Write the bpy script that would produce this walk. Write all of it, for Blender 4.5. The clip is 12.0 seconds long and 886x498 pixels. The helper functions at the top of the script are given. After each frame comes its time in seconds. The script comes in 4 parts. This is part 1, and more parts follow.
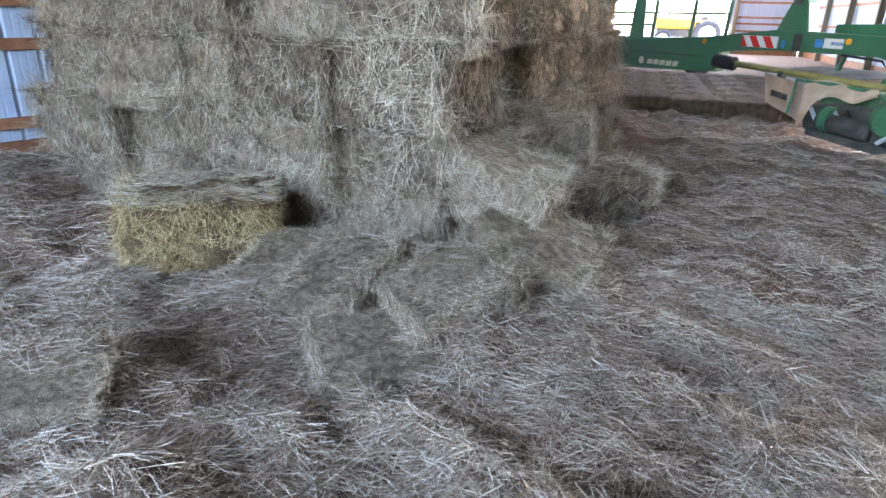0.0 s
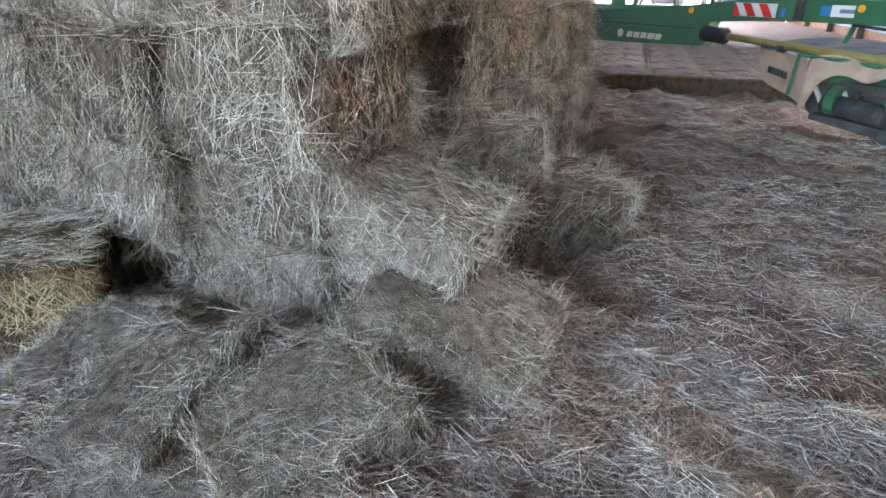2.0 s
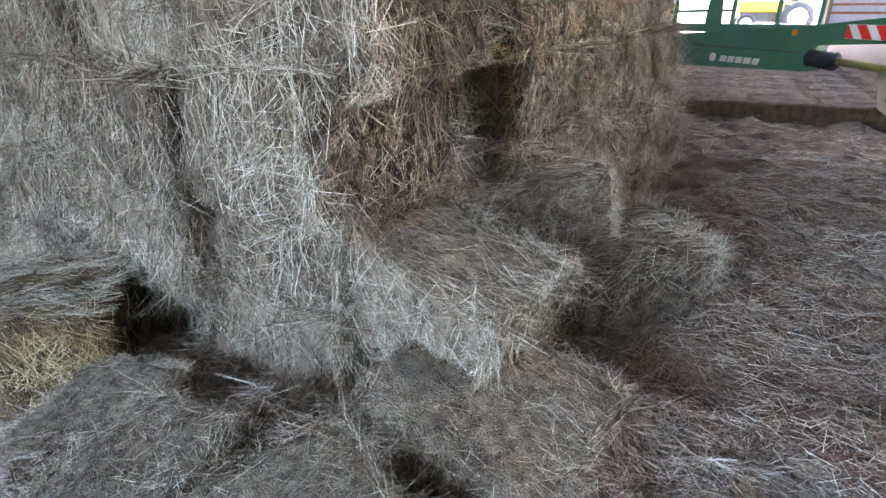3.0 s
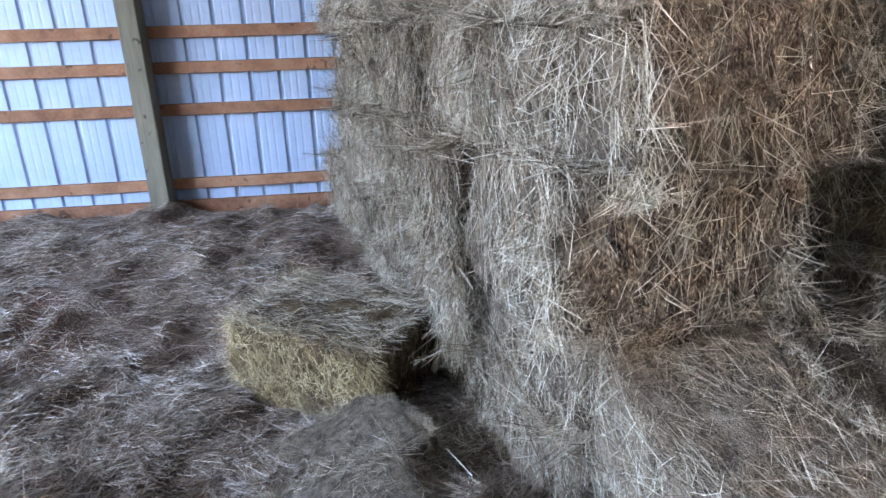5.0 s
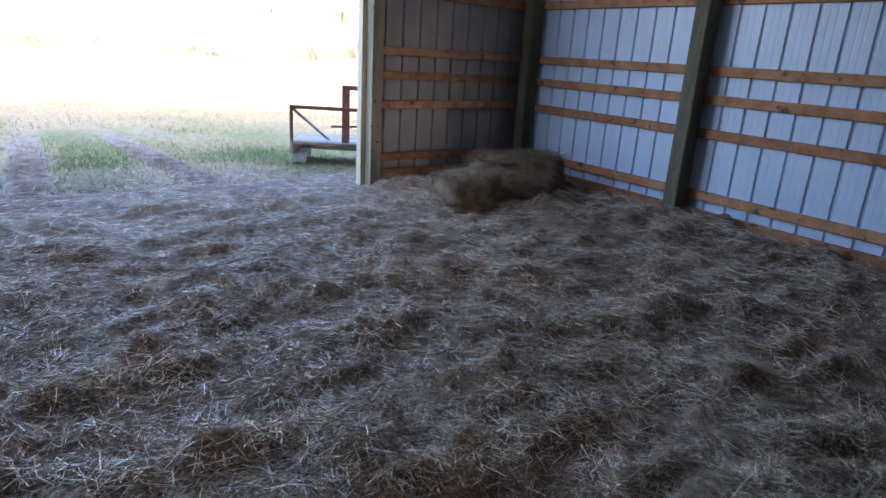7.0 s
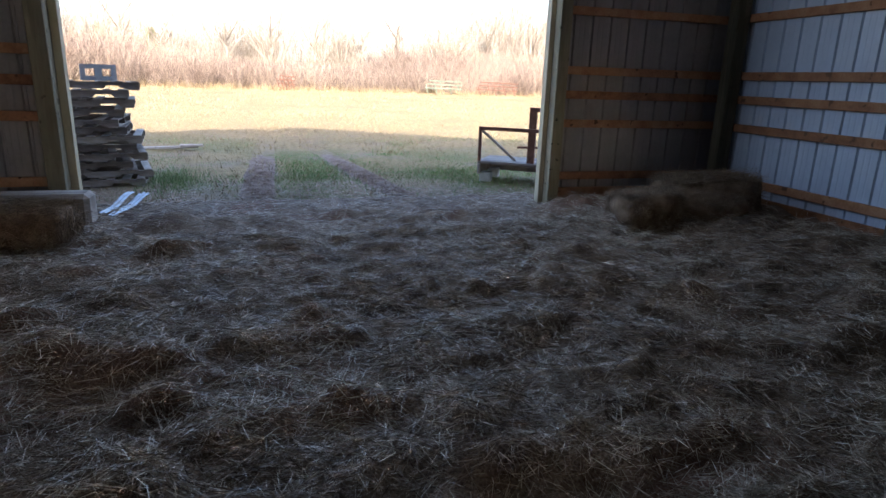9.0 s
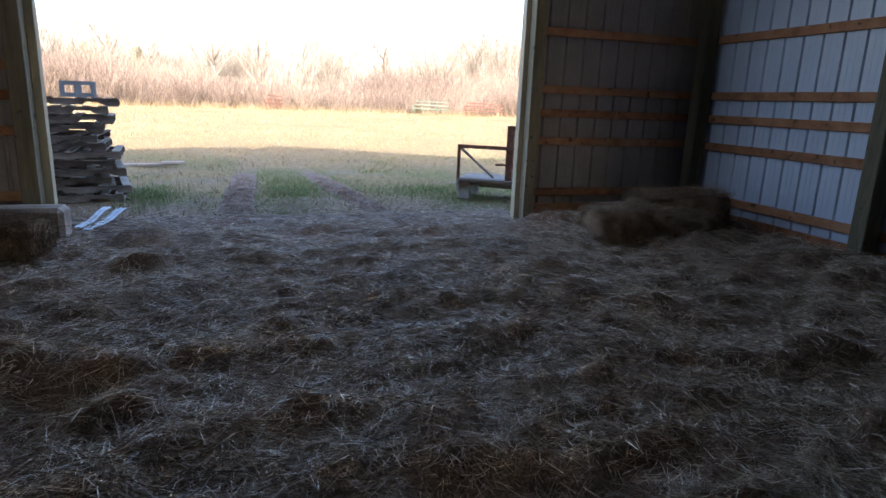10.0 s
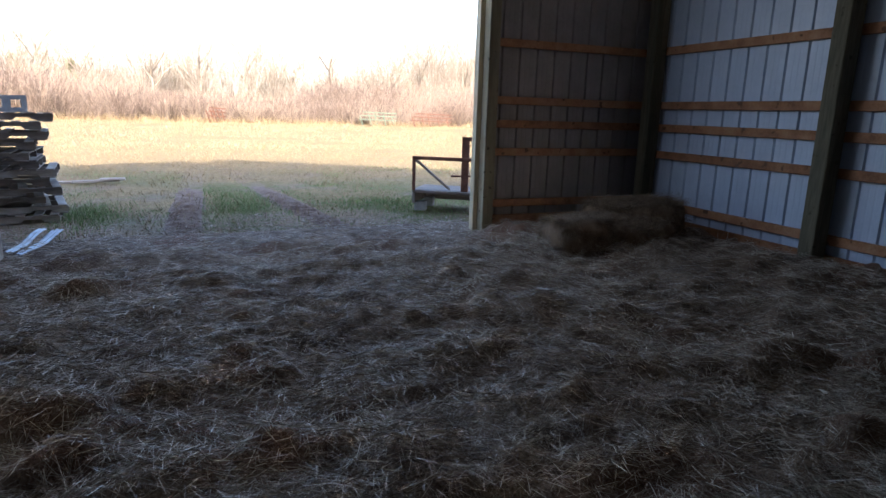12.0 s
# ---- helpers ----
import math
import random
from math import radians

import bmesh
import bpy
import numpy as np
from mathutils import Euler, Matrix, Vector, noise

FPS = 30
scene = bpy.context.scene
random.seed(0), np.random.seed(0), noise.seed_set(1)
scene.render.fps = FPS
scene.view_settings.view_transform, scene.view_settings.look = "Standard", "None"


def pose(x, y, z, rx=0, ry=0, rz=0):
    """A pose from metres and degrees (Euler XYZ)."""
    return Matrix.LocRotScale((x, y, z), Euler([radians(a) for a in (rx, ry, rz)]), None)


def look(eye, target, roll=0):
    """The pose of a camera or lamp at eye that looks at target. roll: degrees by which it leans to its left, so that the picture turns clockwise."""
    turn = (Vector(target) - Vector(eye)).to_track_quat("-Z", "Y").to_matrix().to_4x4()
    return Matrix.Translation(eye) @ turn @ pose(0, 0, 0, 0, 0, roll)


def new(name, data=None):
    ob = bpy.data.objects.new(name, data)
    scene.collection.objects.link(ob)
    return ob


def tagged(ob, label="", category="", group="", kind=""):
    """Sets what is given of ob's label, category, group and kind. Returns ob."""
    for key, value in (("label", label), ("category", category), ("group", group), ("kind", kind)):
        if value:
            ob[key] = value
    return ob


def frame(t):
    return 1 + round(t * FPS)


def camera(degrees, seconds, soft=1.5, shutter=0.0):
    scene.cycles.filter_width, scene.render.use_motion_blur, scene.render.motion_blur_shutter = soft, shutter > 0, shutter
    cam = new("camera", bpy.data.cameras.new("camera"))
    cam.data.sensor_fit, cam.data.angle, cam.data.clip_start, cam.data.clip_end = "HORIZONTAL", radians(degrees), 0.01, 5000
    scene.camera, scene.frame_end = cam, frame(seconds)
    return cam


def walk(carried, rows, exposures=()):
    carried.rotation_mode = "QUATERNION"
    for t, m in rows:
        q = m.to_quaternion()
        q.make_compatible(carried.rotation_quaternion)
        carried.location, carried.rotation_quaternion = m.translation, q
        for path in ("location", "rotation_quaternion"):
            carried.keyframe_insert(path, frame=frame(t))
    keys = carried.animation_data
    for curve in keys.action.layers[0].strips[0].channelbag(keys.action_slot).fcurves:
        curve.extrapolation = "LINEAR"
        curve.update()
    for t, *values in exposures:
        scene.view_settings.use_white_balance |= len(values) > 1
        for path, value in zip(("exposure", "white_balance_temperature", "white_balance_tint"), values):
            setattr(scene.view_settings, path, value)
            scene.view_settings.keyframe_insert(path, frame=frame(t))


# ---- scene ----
cam = camera(72.0, 12.0, shutter=0.05)
PATH = [
    (0, (0.733, 0.442, 1.276), (-0.398, 1.929, 0.56), 1.7),
    (0.5, (0.668, 0.702, 1.307), (-0.483, 2.178, 0.601), 1.0),
    (1, (0.542, 0.969, 1.295), (-0.511, 2.51, 0.576), 1.4),
    (1.5, (0.463, 1.179, 1.301), (-0.523, 2.74, 0.533), 1.4),
    (2, (0.443, 1.407, 1.286), (-0.638, 2.89, 0.491), 0.7),
    (2.5, (0.461, 1.598, 1.318), (-0.729, 3.013, 0.555), -0.4),
    (2.7, (0.424, 1.644, 1.318), (-0.795, 3.037, 0.561), -0.4),
    (4.3, (0.182, 2.231, 1.406), (-1.542, 2.982, 0.727), 1.4),
    (4.5, (0.202, 2.249, 1.4), (-1.559, 2.905, 0.715), 1.4),
    (5, (0.262, 2.194, 1.442), (-1.614, 2.442, 0.794), -1.7),
    (5.5, (0.377, 2.074, 1.547), (-1.482, 1.745, 0.888), -1.4),
    (6, (0.491, 1.903, 1.558), (-1.163, 1.003, 0.883), 1.0),
    (6.5, (0.591, 1.798, 1.576), (-0.828, 0.543, 0.934), 2.6),
    (7, (0.588, 1.734, 1.58), (-0.525, 0.19, 0.967), 3.5),
    (7.5, (0.638, 1.754, 1.606), (-0.234, 0.072, 0.965), 3.2),
    (9.5, (0.307, 2.039, 1.387), (-0.22, 0.176, 0.886), 1.8),
    (10, (0.283, 2.075, 1.394), (-0.302, 0.222, 0.92), 2.2),
    (10.5, (0.262, 2.077, 1.396), (-0.393, 0.241, 0.951), 2.2),
    (11, (0.278, 2.024, 1.402), (-0.436, 0.207, 0.967), 2.1),
    (11.5, (0.303, 1.958, 1.405), (-0.441, 0.152, 0.971), 1.9),
    (12, (0.336, 1.924, 1.404), (-0.403, 0.118, 0.967), 1.7),
]
walk(cam, [(t, look(eye, target, roll)) for t, eye, target, roll in PATH],
     exposures=[(0.0, 5.7, 5600, 14), (2.7, 5.7, 5550, 14), (4.5, 5.95, 5450, 15), (5.5, 5.75, 5450, 20), (6.0, 5.5, 5450, 20), (6.5, 4.85, 5400, 19), (7.0, 4.0, 5450, 15), (7.5, 3.12, 5600, 14), (9.5, 2.75, 5700, 13), (12.0, 2.65, 5750, 14)])

# ---- light: low winter sun behind the barn, open sky ----
world = bpy.data.worlds.new("sky")
scene.world = world
world.use_nodes = True
wn = world.node_tree
sky = wn.nodes.new("ShaderNodeTexSky")
sky.sky_type = "NISHITA"
sky.sun_disc = False
SUN_EL, SUN_AZ = 27.0, 12.0
sky.sun_elevation, sky.sun_rotation = radians(SUN_EL), radians(SUN_AZ)
sky.dust_density, sky.air_density = 3.0, 1.0
wn.nodes["Background"].inputs["Strength"].default_value = 0.15
wn.links.new(sky.outputs[0], wn.nodes["Background"].inputs["Color"])
sun = new("sun", bpy.data.lights.new("sun", "SUN"))
sun.data.energy, sun.data.angle, sun.data.color = 2.6, radians(0.6), (1.0, 0.93, 0.82)
sd = Vector((math.sin(radians(SUN_AZ)) * math.cos(radians(SUN_EL)), math.cos(radians(SUN_AZ)) * math.cos(radians(SUN_EL)), math.sin(radians(SUN_EL))))
sun.matrix_world = look(sd * 60, (0, 0, 0))

# the sky's light that falls in through the upper part of the south and north doorways
for name, eye, aim, wide, high, power in (("doorway_light_south", (-0.2, -4.2, 3.0), (-0.9, 1.5, 0.6), 4.4, 0.55, 8.5), ("doorway_light_north", (-8.4, 30.6, 3.2), (-5.0, 20.0, 0.5), 5.0, 0.5, 16.0)):
    lamp = new(name, bpy.data.lights.new(name, "AREA"))
    lamp.data.shape, lamp.data.size, lamp.data.size_y, lamp.data.energy, lamp.data.color = "RECTANGLE", wide, high, power, (0.84, 0.92, 1.0)
    lamp.matrix_world = look(eye, aim)

# ---- materials ----
def material(name, ramp, scale=8.0, rough=0.8, bump=0.3, metal=0.0, stretch=(1, 1, 1), fine=60.0, per="", detail=6.0, weight=0.5, dist=0.01, stain=None, gloss=0.3):
    """Noise-ramped surface; per='island' or 'object' shifts the ramp piece by piece."""
    m = bpy.data.materials.new(name)
    m.use_nodes = True
    nt = m.node_tree
    N, Lk = nt.nodes, nt.links
    b = N["Principled BSDF"]
    b.inputs["Roughness"].default_value, b.inputs["Metallic"].default_value = rough, metal
    b.inputs["Specular IOR Level"].default_value = gloss
    tc, mp = N.new("ShaderNodeTexCoord"), N.new("ShaderNodeMapping")
    mp.inputs["Scale"].default_value = stretch
    Lk.new(tc.outputs["Object"], mp.inputs["Vector"])
    n1, n2 = N.new("ShaderNodeTexNoise"), N.new("ShaderNodeTexNoise")
    n1.inputs["Scale"].default_value, n1.inputs["Detail"].default_value = scale, detail
    n2.inputs["Scale"].default_value, n2.inputs["Detail"].default_value = fine, 4.0
    vec = mp.outputs["Vector"]
    Lk.new(vec, n1.inputs["Vector"])
    Lk.new(vec, n2.inputs["Vector"])
    cr = N.new("ShaderNodeValToRGB")
    els = cr.color_ramp.elements
    while len(els) < len(ramp):
        els.new(0.5)
    for e, (p, c) in zip(els, ramp):
        e.position, e.color = p, (*c, 1)
    add = N.new("ShaderNodeMath")
    add.operation = "MULTIPLY_ADD"
    Lk.new(n2.outputs["Fac"], add.inputs[0])
    add.inputs[1].default_value = weight
    Lk.new(n1.outputs["Fac"], add.inputs[2])
    fac = add.outputs[0]
    sub = N.new("ShaderNodeMath")
    sub.operation = "SUBTRACT"
    Lk.new(fac, sub.inputs[0])
    sub.inputs[1].default_value = weight / 2
    fac = sub.outputs[0]
    if per:
        src = N.new("ShaderNodeNewGeometry").outputs["Random Per Island"] if per != "object" else N.new("ShaderNodeObjectInfo").outputs["Random"]
        if per == "both":
            extra = N.new("ShaderNodeMath")
            extra.operation = "MULTIPLY_ADD"
            Lk.new(N.new("ShaderNodeObjectInfo").outputs["Random"], extra.inputs[0])
            extra.inputs[1].default_value = 0.2
            Lk.new(fac, extra.inputs[2])
            less = N.new("ShaderNodeMath")
            less.operation = "SUBTRACT"
            Lk.new(extra.outputs[0], less.inputs[0])
            less.inputs[1].default_value = 0.1
            fac = less.outputs[0]
        k = N.new("ShaderNodeMath")
        k.operation = "MULTIPLY_ADD"
        Lk.new(src, k.inputs[0])
        k.inputs[1].default_value = 0.35 if per == "object" else 1.05
        Lk.new(fac, k.inputs[2])
        k2 = N.new("ShaderNodeMath")
        k2.operation = "SUBTRACT"
        Lk.new(k.outputs[0], k2.inputs[0])
        k2.inputs[1].default_value = 0.17 if per == "object" else 0.55
        fac = k2.outputs[0]
    Lk.new(fac, cr.inputs["Fac"])
    col = cr.outputs["Color"]
    if stain:
        n3 = N.new("ShaderNodeTexNoise")
        n3.inputs["Scale"].default_value = stain[0]
        Lk.new(tc.outputs["Object"], n3.inputs["Vector"])
        r3 = N.new("ShaderNodeValToRGB")
        r3.color_ramp.elements[0].position, r3.color_ramp.elements[1].position = stain[1], stain[2]
        Lk.new(n3.outputs["Fac"], r3.inputs["Fac"])
        mx = N.new("ShaderNodeMix")
        mx.data_type = "RGBA"
        Lk.new(r3.outputs["Color"], mx.inputs["Factor"])
        Lk.new(col, mx.inputs["A"])
        mx.inputs["B"].default_value = (*stain[3], 1)
        col = mx.outputs["Result"]
    Lk.new(col, b.inputs["Base Color"])
    if bump:
        bp = N.new("ShaderNodeBump")
        bp.inputs["Strength"].default_value, bp.inputs["Distance"].default_value = bump, dist
        Lk.new(n2.outputs["Fac"], bp.inputs["Height"])
        Lk.new(bp.outputs[0], b.inputs["Normal"])
    return m


M_straw = material("straw", [(0.0, (0.085, 0.058, 0.036)), (0.35, (0.265, 0.208, 0.138)), (0.7, (0.44, 0.37, 0.26)), (1.0, (0.62, 0.55, 0.425))], scale=1.2, rough=0.6, bump=0, per="both", gloss=0.25)
M_straw_floor = material("trodden straw", [(0.0, (0.095, 0.06, 0.04)), (0.4, (0.235, 0.175, 0.122)), (0.75, (0.39, 0.32, 0.235)), (1.0, (0.64, 0.57, 0.46))], scale=0.9, rough=0.45, bump=0, per="island", gloss=0.5)
M_straw_yellow = material("fresh straw", [(0.0, (0.13, 0.08, 0.03)), (0.5, (0.34, 0.24, 0.10)), (1.0, (0.58, 0.46, 0.25))], scale=2, rough=0.55, bump=0, per="island")
M_bale = material("packed hay", [(0.15, (0.05, 0.034, 0.021)), (0.5, (0.18, 0.137, 0.09)), (0.85, (0.36, 0.29, 0.205))], scale=14, rough=0.9, bump=0.9, fine=120, stretch=(1, 1, 0.3), dist=0.03, per="object", weight=1.1)
M_straw_old = material("old brown straw", [(0.0, (0.06, 0.036, 0.021)), (0.5, (0.175, 0.118, 0.072)), (1.0, (0.38, 0.29, 0.19))], scale=1.5, rough=0.6, bump=0, per="island")
M_bale_old = material("old brown hay", [(0.15, (0.045, 0.026, 0.015)), (0.5, (0.15, 0.094, 0.055)), (0.85, (0.28, 0.195, 0.12))], scale=9, rough=0.9, bump=0.9, fine=120, stretch=(1, 1, 0.3), dist=0.03, weight=1.1)
# dark brown body: shade between the blades is put into its colour
M_bale_yellow = material("packed yellow hay", [(0.15, (0.03, 0.017, 0.008)), (0.5, (0.10, 0.066, 0.028)), (0.85, (0.22, 0.16, 0.075))], scale=9, rough=0.9, bump=0.9, fine=120, stretch=(1, 1, 0.3), dist=0.03, weight=1.1)
M_chaff = material("chaff floor", [(0.15, (0.06, 0.037, 0.025)), (0.5, (0.175, 0.123, 0.086)), (0.85, (0.34, 0.27, 0.195))], scale=5, rough=0.95, bump=0.9, fine=90, dist=0.03, weight=1.0, stain=(0.8, 0.5, 0.72, (0.15, 0.078, 0.048)))
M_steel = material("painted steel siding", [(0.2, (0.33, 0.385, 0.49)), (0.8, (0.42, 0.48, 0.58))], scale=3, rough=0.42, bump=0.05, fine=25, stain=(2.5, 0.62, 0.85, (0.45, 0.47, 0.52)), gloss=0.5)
# browner siding for the south end; the wall's shade is worked into its darker tone
M_siding_shade = material("dusty brown-grey siding back, shade in its tone", [(0.2, (0.17, 0.155, 0.16)), (0.8, (0.25, 0.225, 0.225))], scale=3, rough=0.6, bump=0.05, fine=25, stain=(2.5, 0.55, 0.8, (0.2, 0.16, 0.14)), gloss=0.3)
M_girt = material("rough sawn board", [(0.2, (0.15, 0.062, 0.028)), (0.55, (0.28, 0.135, 0.065)), (0.9, (0.38, 0.21, 0.115))], scale=6, rough=0.75, bump=0.3, fine=40, stretch=(1, 0.12, 1), per="object", stain=(9, 0.66, 0.7, (0.10, 0.045, 0.02)))
M_post = material("treated post", [(0.2, (0.07, 0.062, 0.04)), (0.55, (0.15, 0.13, 0.085)), (0.9, (0.24, 0.205, 0.14))], scale=7, rough=0.8, bump=0.4, fine=50, stretch=(1, 1, 0.1), per="object", stain=(11, 0.66, 0.7, (0.06, 0.05, 0.03)))
M_trim = material("pale trim board", [(0.2, (0.30, 0.25, 0.16)), (0.8, (0.44, 0.38, 0.26))], scale=5, rough=0.7, bump=0.2, stretch=(1, 1, 0.12))
M_weathered = material("weathered plank", [(0.15, (0.08, 0.062, 0.05)), (0.5, (0.24, 0.195, 0.16)), (0.9, (0.45, 0.395, 0.335))], scale=6, rough=0.85, bump=0.4, fine=50, stretch=(0.15, 1, 1), per="object")
M_roof = material("roof steel", [(0.2, (0.5, 0.52, 0.55)), (0.8, (0.62, 0.64, 0.66))], scale=2, rough=0.5, bump=0.05)
M_grass = material("grass", [(0.0, (0.07, 0.12, 0.03)), (0.5, (0.14, 0.215, 0.062)), (1.0, (0.28, 0.33, 0.13))], scale=0.7, rough=0.7, bump=0, per="island")
M_drygrass = material("dry grass", [(0.0, (0.13, 0.088, 0.042)), (0.5, (0.25, 0.175, 0.085)), (1.0, (0.37, 0.275, 0.145))], scale=0.5, rough=0.8, bump=0, per="island")
M_twig = material("bare twigs", [(0.0, (0.075, 0.05, 0.037)), (0.5, (0.17, 0.12, 0.087)), (1.0, (0.29, 0.22, 0.16))], scale=0.12, rough=0.9, bump=0, per="island")
M_cedar = material("evergreen sprays", [(0.0, (0.1, 0.1, 0.04)), (1.0, (0.27, 0.25, 0.12))], scale=0.4, rough=0.8, bump=0, per="island")
M_concrete = material("concrete", [(0.2, (0.25, 0.25, 0.25)), (0.8, (0.42, 0.42, 0.41))], scale=12, rough=0.9, bump=0.4)
M_rust = material("rusty steel", [(0.2, (0.07, 0.03, 0.018)), (0.6, (0.17, 0.075, 0.045)), (0.9, (0.26, 0.14, 0.09))], scale=10, rough=0.8, bump=0.2)


def ground_material():
    """Dirt indoors, short field grass outside, with ruts worn through it."""
    m = bpy.data.materials.new("field and dirt")
    m.use_nodes = True
    N, Lk = m.node_tree.nodes, m.node_tree.links
    b = N["Principled BSDF"]
    b.inputs["Roughness"].default_value = 0.95
    b.inputs["Specular IOR Level"].default_value = 0.15
    tc = N.new("ShaderNodeTexCoord")

    def noisy(scale, detail=6.0):
        n = N.new("ShaderNodeTexNoise")
        n.inputs["Scale"].default_value, n.inputs["Detail"].default_value = scale, detail
        Lk.new(tc.outputs["Object"], n.inputs["Vector"])
        return n.outputs["Fac"]

    def ramp(src, stops):
        r = N.new("ShaderNodeValToRGB")
        while len(r.color_ramp.elements) < len(stops):
            r.color_ramp.elements.new(0.5)
        for e, (p, c) in zip(r.color_ramp.elements, stops):
            e.position, e.color = p, (*c, 1)
        Lk.new(src, r.inputs["Fac"])
        return r.outputs["Color"]

    def mix(f, a, c):
        x = N.new("ShaderNodeMix")
        x.data_type = "RGBA"
        Lk.new(f, x.inputs["Factor"])
        Lk.new(a, x.inputs["A"])
        Lk.new(c, x.inputs["B"])
        return x.outputs["Result"]

    dry = ramp(noisy(9.0), [(0.25, (0.14, 0.092, 0.042)), (0.6, (0.255, 0.178, 0.083)), (0.9, (0.36, 0.27, 0.14))])
    green = ramp(noisy(14.0), [(0.25, (0.05, 0.065, 0.02)), (0.8, (0.13, 0.14, 0.05))])
    dirt = ramp(noisy(6.0), [(0.2, (0.13, 0.08, 0.055)), (0.8, (0.29, 0.21, 0.155))])
    patch = ramp(noisy(0.35, 3.0), [(0.45, (0, 0, 0)), (0.62, (1, 1, 1))])
    worn = ramp(noisy(0.9, 4.0), [(0.5, (0, 0, 0)), (0.7, (1, 1, 1))])
    sep = N.new("ShaderNodeSeparateXYZ")
    Lk.new(tc.outputs["Object"], sep.inputs[0])
    near = N.new("ShaderNodeMapRange")
    near.inputs[1].default_value, near.inputs[2].default_value = -16.0, -5.0
    Lk.new(sep.outputs["Y"], near.inputs[0])
    inside = N.new("ShaderNodeMapRange")
    inside.inputs[1].default_value, inside.inputs[2].default_value = -7.5, -4.6
    Lk.new(sep.outputs["Y"], inside.inputs[0])
    k = N.new("ShaderNodeMath")
    k.operation = "MULTIPLY"
    Lk.new(patch, k.inputs[0])
    Lk.new(near.outputs[0], k.inputs[1])
    field = mix(k.outputs[0], dry, green)
    k2 = N.new("ShaderNodeMath")
    k2.operation = "MULTIPLY"
    Lk.new(worn, k2.inputs[0])
    Lk.new(near.outputs[0], k2.inputs[1])
    field = mix(k2.outputs[0], field, dirt)
    for slope, off in LANES:
        lane = N.new("ShaderNodeMath")
        lane.operation = "MULTIPLY_ADD"
        Lk.new(sep.outputs["Y"], lane.inputs[0])
        lane.inputs[1].default_value = -slope
        Lk.new(sep.outputs["X"], lane.inputs[2])
        rut = N.new("ShaderNodeMath")
        rut.operation = "COMPARE"
        Lk.new(lane.outputs[0], rut.inputs[0])
        rut.inputs[1].default_value, rut.inputs[2].default_value = off, 0.2
        wear = N.new("ShaderNodeMath")
        wear.operation = "MULTIPLY"
        Lk.new(rut.outputs[0], wear.inputs[0])
        Lk.new(ramp(noisy(5.0, 5.0), [(0.4, (0, 0, 0)), (0.6, (0.9, 0.9, 0.9))]), wear.inputs[1])
        fade = N.new("ShaderNodeMath")
        fade.operation = "MULTIPLY"
        Lk.new(wear.outputs[0], fade.inputs[0])
        Lk.new(near.outputs[0], fade.inputs[1])
        field = mix(fade.outputs[0], field, dirt)
    Lk.new(mix(inside.outputs[0], field, dirt), b.inputs["Base Color"])
    bp = N.new("ShaderNodeBump")
    bp.inputs["Strength"].default_value, bp.inputs["Distance"].default_value = 0.7, 0.04
    Lk.new(noisy(30.0), bp.inputs["Height"])
    Lk.new(bp.outputs[0], b.inputs["Normal"])
    return m





# ---- helpers of the scene ----
def finish(name, bm, mat, smooth=False):
    me = bpy.data.meshes.new(name)
    bm.normal_update()
    bm.to_mesh(me)
    bm.free()
    me.materials.append(mat)
    if smooth:
        me.polygons.foreach_set("use_smooth", [True] * len(me.polygons))
    return me


def part(name, bm, mat, parent=None, label="", smooth=False):
    ob = new(name, finish(name, bm, mat, smooth))
    if parent is not None:
        ob.parent = parent
    if label:
        tagged(ob, label)
    return ob


def box(bm, x0, x1, y0, y1, z0, z1, bevel=0.0, m=None):
    r = bmesh.ops.create_cube(bm, size=1.0)
    vs = r["verts"]
    bmesh.ops.transform(bm, matrix=Matrix.LocRotScale(((x0 + x1) / 2, (y0 + y1) / 2, (z0 + z1) / 2), None, (x1 - x0, y1 - y0, z1 - z0)), verts=vs)
    if m is not None:
        bmesh.ops.transform(bm, matrix=m, verts=vs)
    if bevel:
        es = list({e for v in vs for e in v.link_edges})
        bmesh.ops.bevel(bm, geom=es, offset=bevel, segments=1, affect="EDGES", clamp_overlap=True)
    return bm


def boxed(x0, x1, y0, y1, z0, z1, bevel=0.006, m=None):
    return box(bmesh.new(), x0, x1, y0, y1, z0, z1, bevel, m)


def tube(bm, pts, r, sides=8):
    """A round bar along a line of points."""
    rings = []
    pts = [Vector(p) for p in pts]
    for i, p in enumerate(pts):
        d = (pts[min(i + 1, len(pts) - 1)] - pts[max(i - 1, 0)]).normalized()
        a = d.orthogonal().normalized() if abs(d.z) > 0.9 else d.cross(Vector((0, 0, 1))).normalized()
        b = d.cross(a)
        rr = r[i] if isinstance(r, (list, tuple)) else r
        rings.append([bm.verts.new(p + rr * (math.cos(t) * a + math.sin(t) * b)) for t in (2 * math.pi * k / sides for k in range(sides))])
    for a, b in zip(rings, rings[1:]):
        for k in range(sides):
            bm.faces.new((a[k], a[(k + 1) % sides], b[(k + 1) % sides], b[k]))
    bm.faces.new(rings[0][::-1])
    bm.faces.new(rings[-1])
    return bm


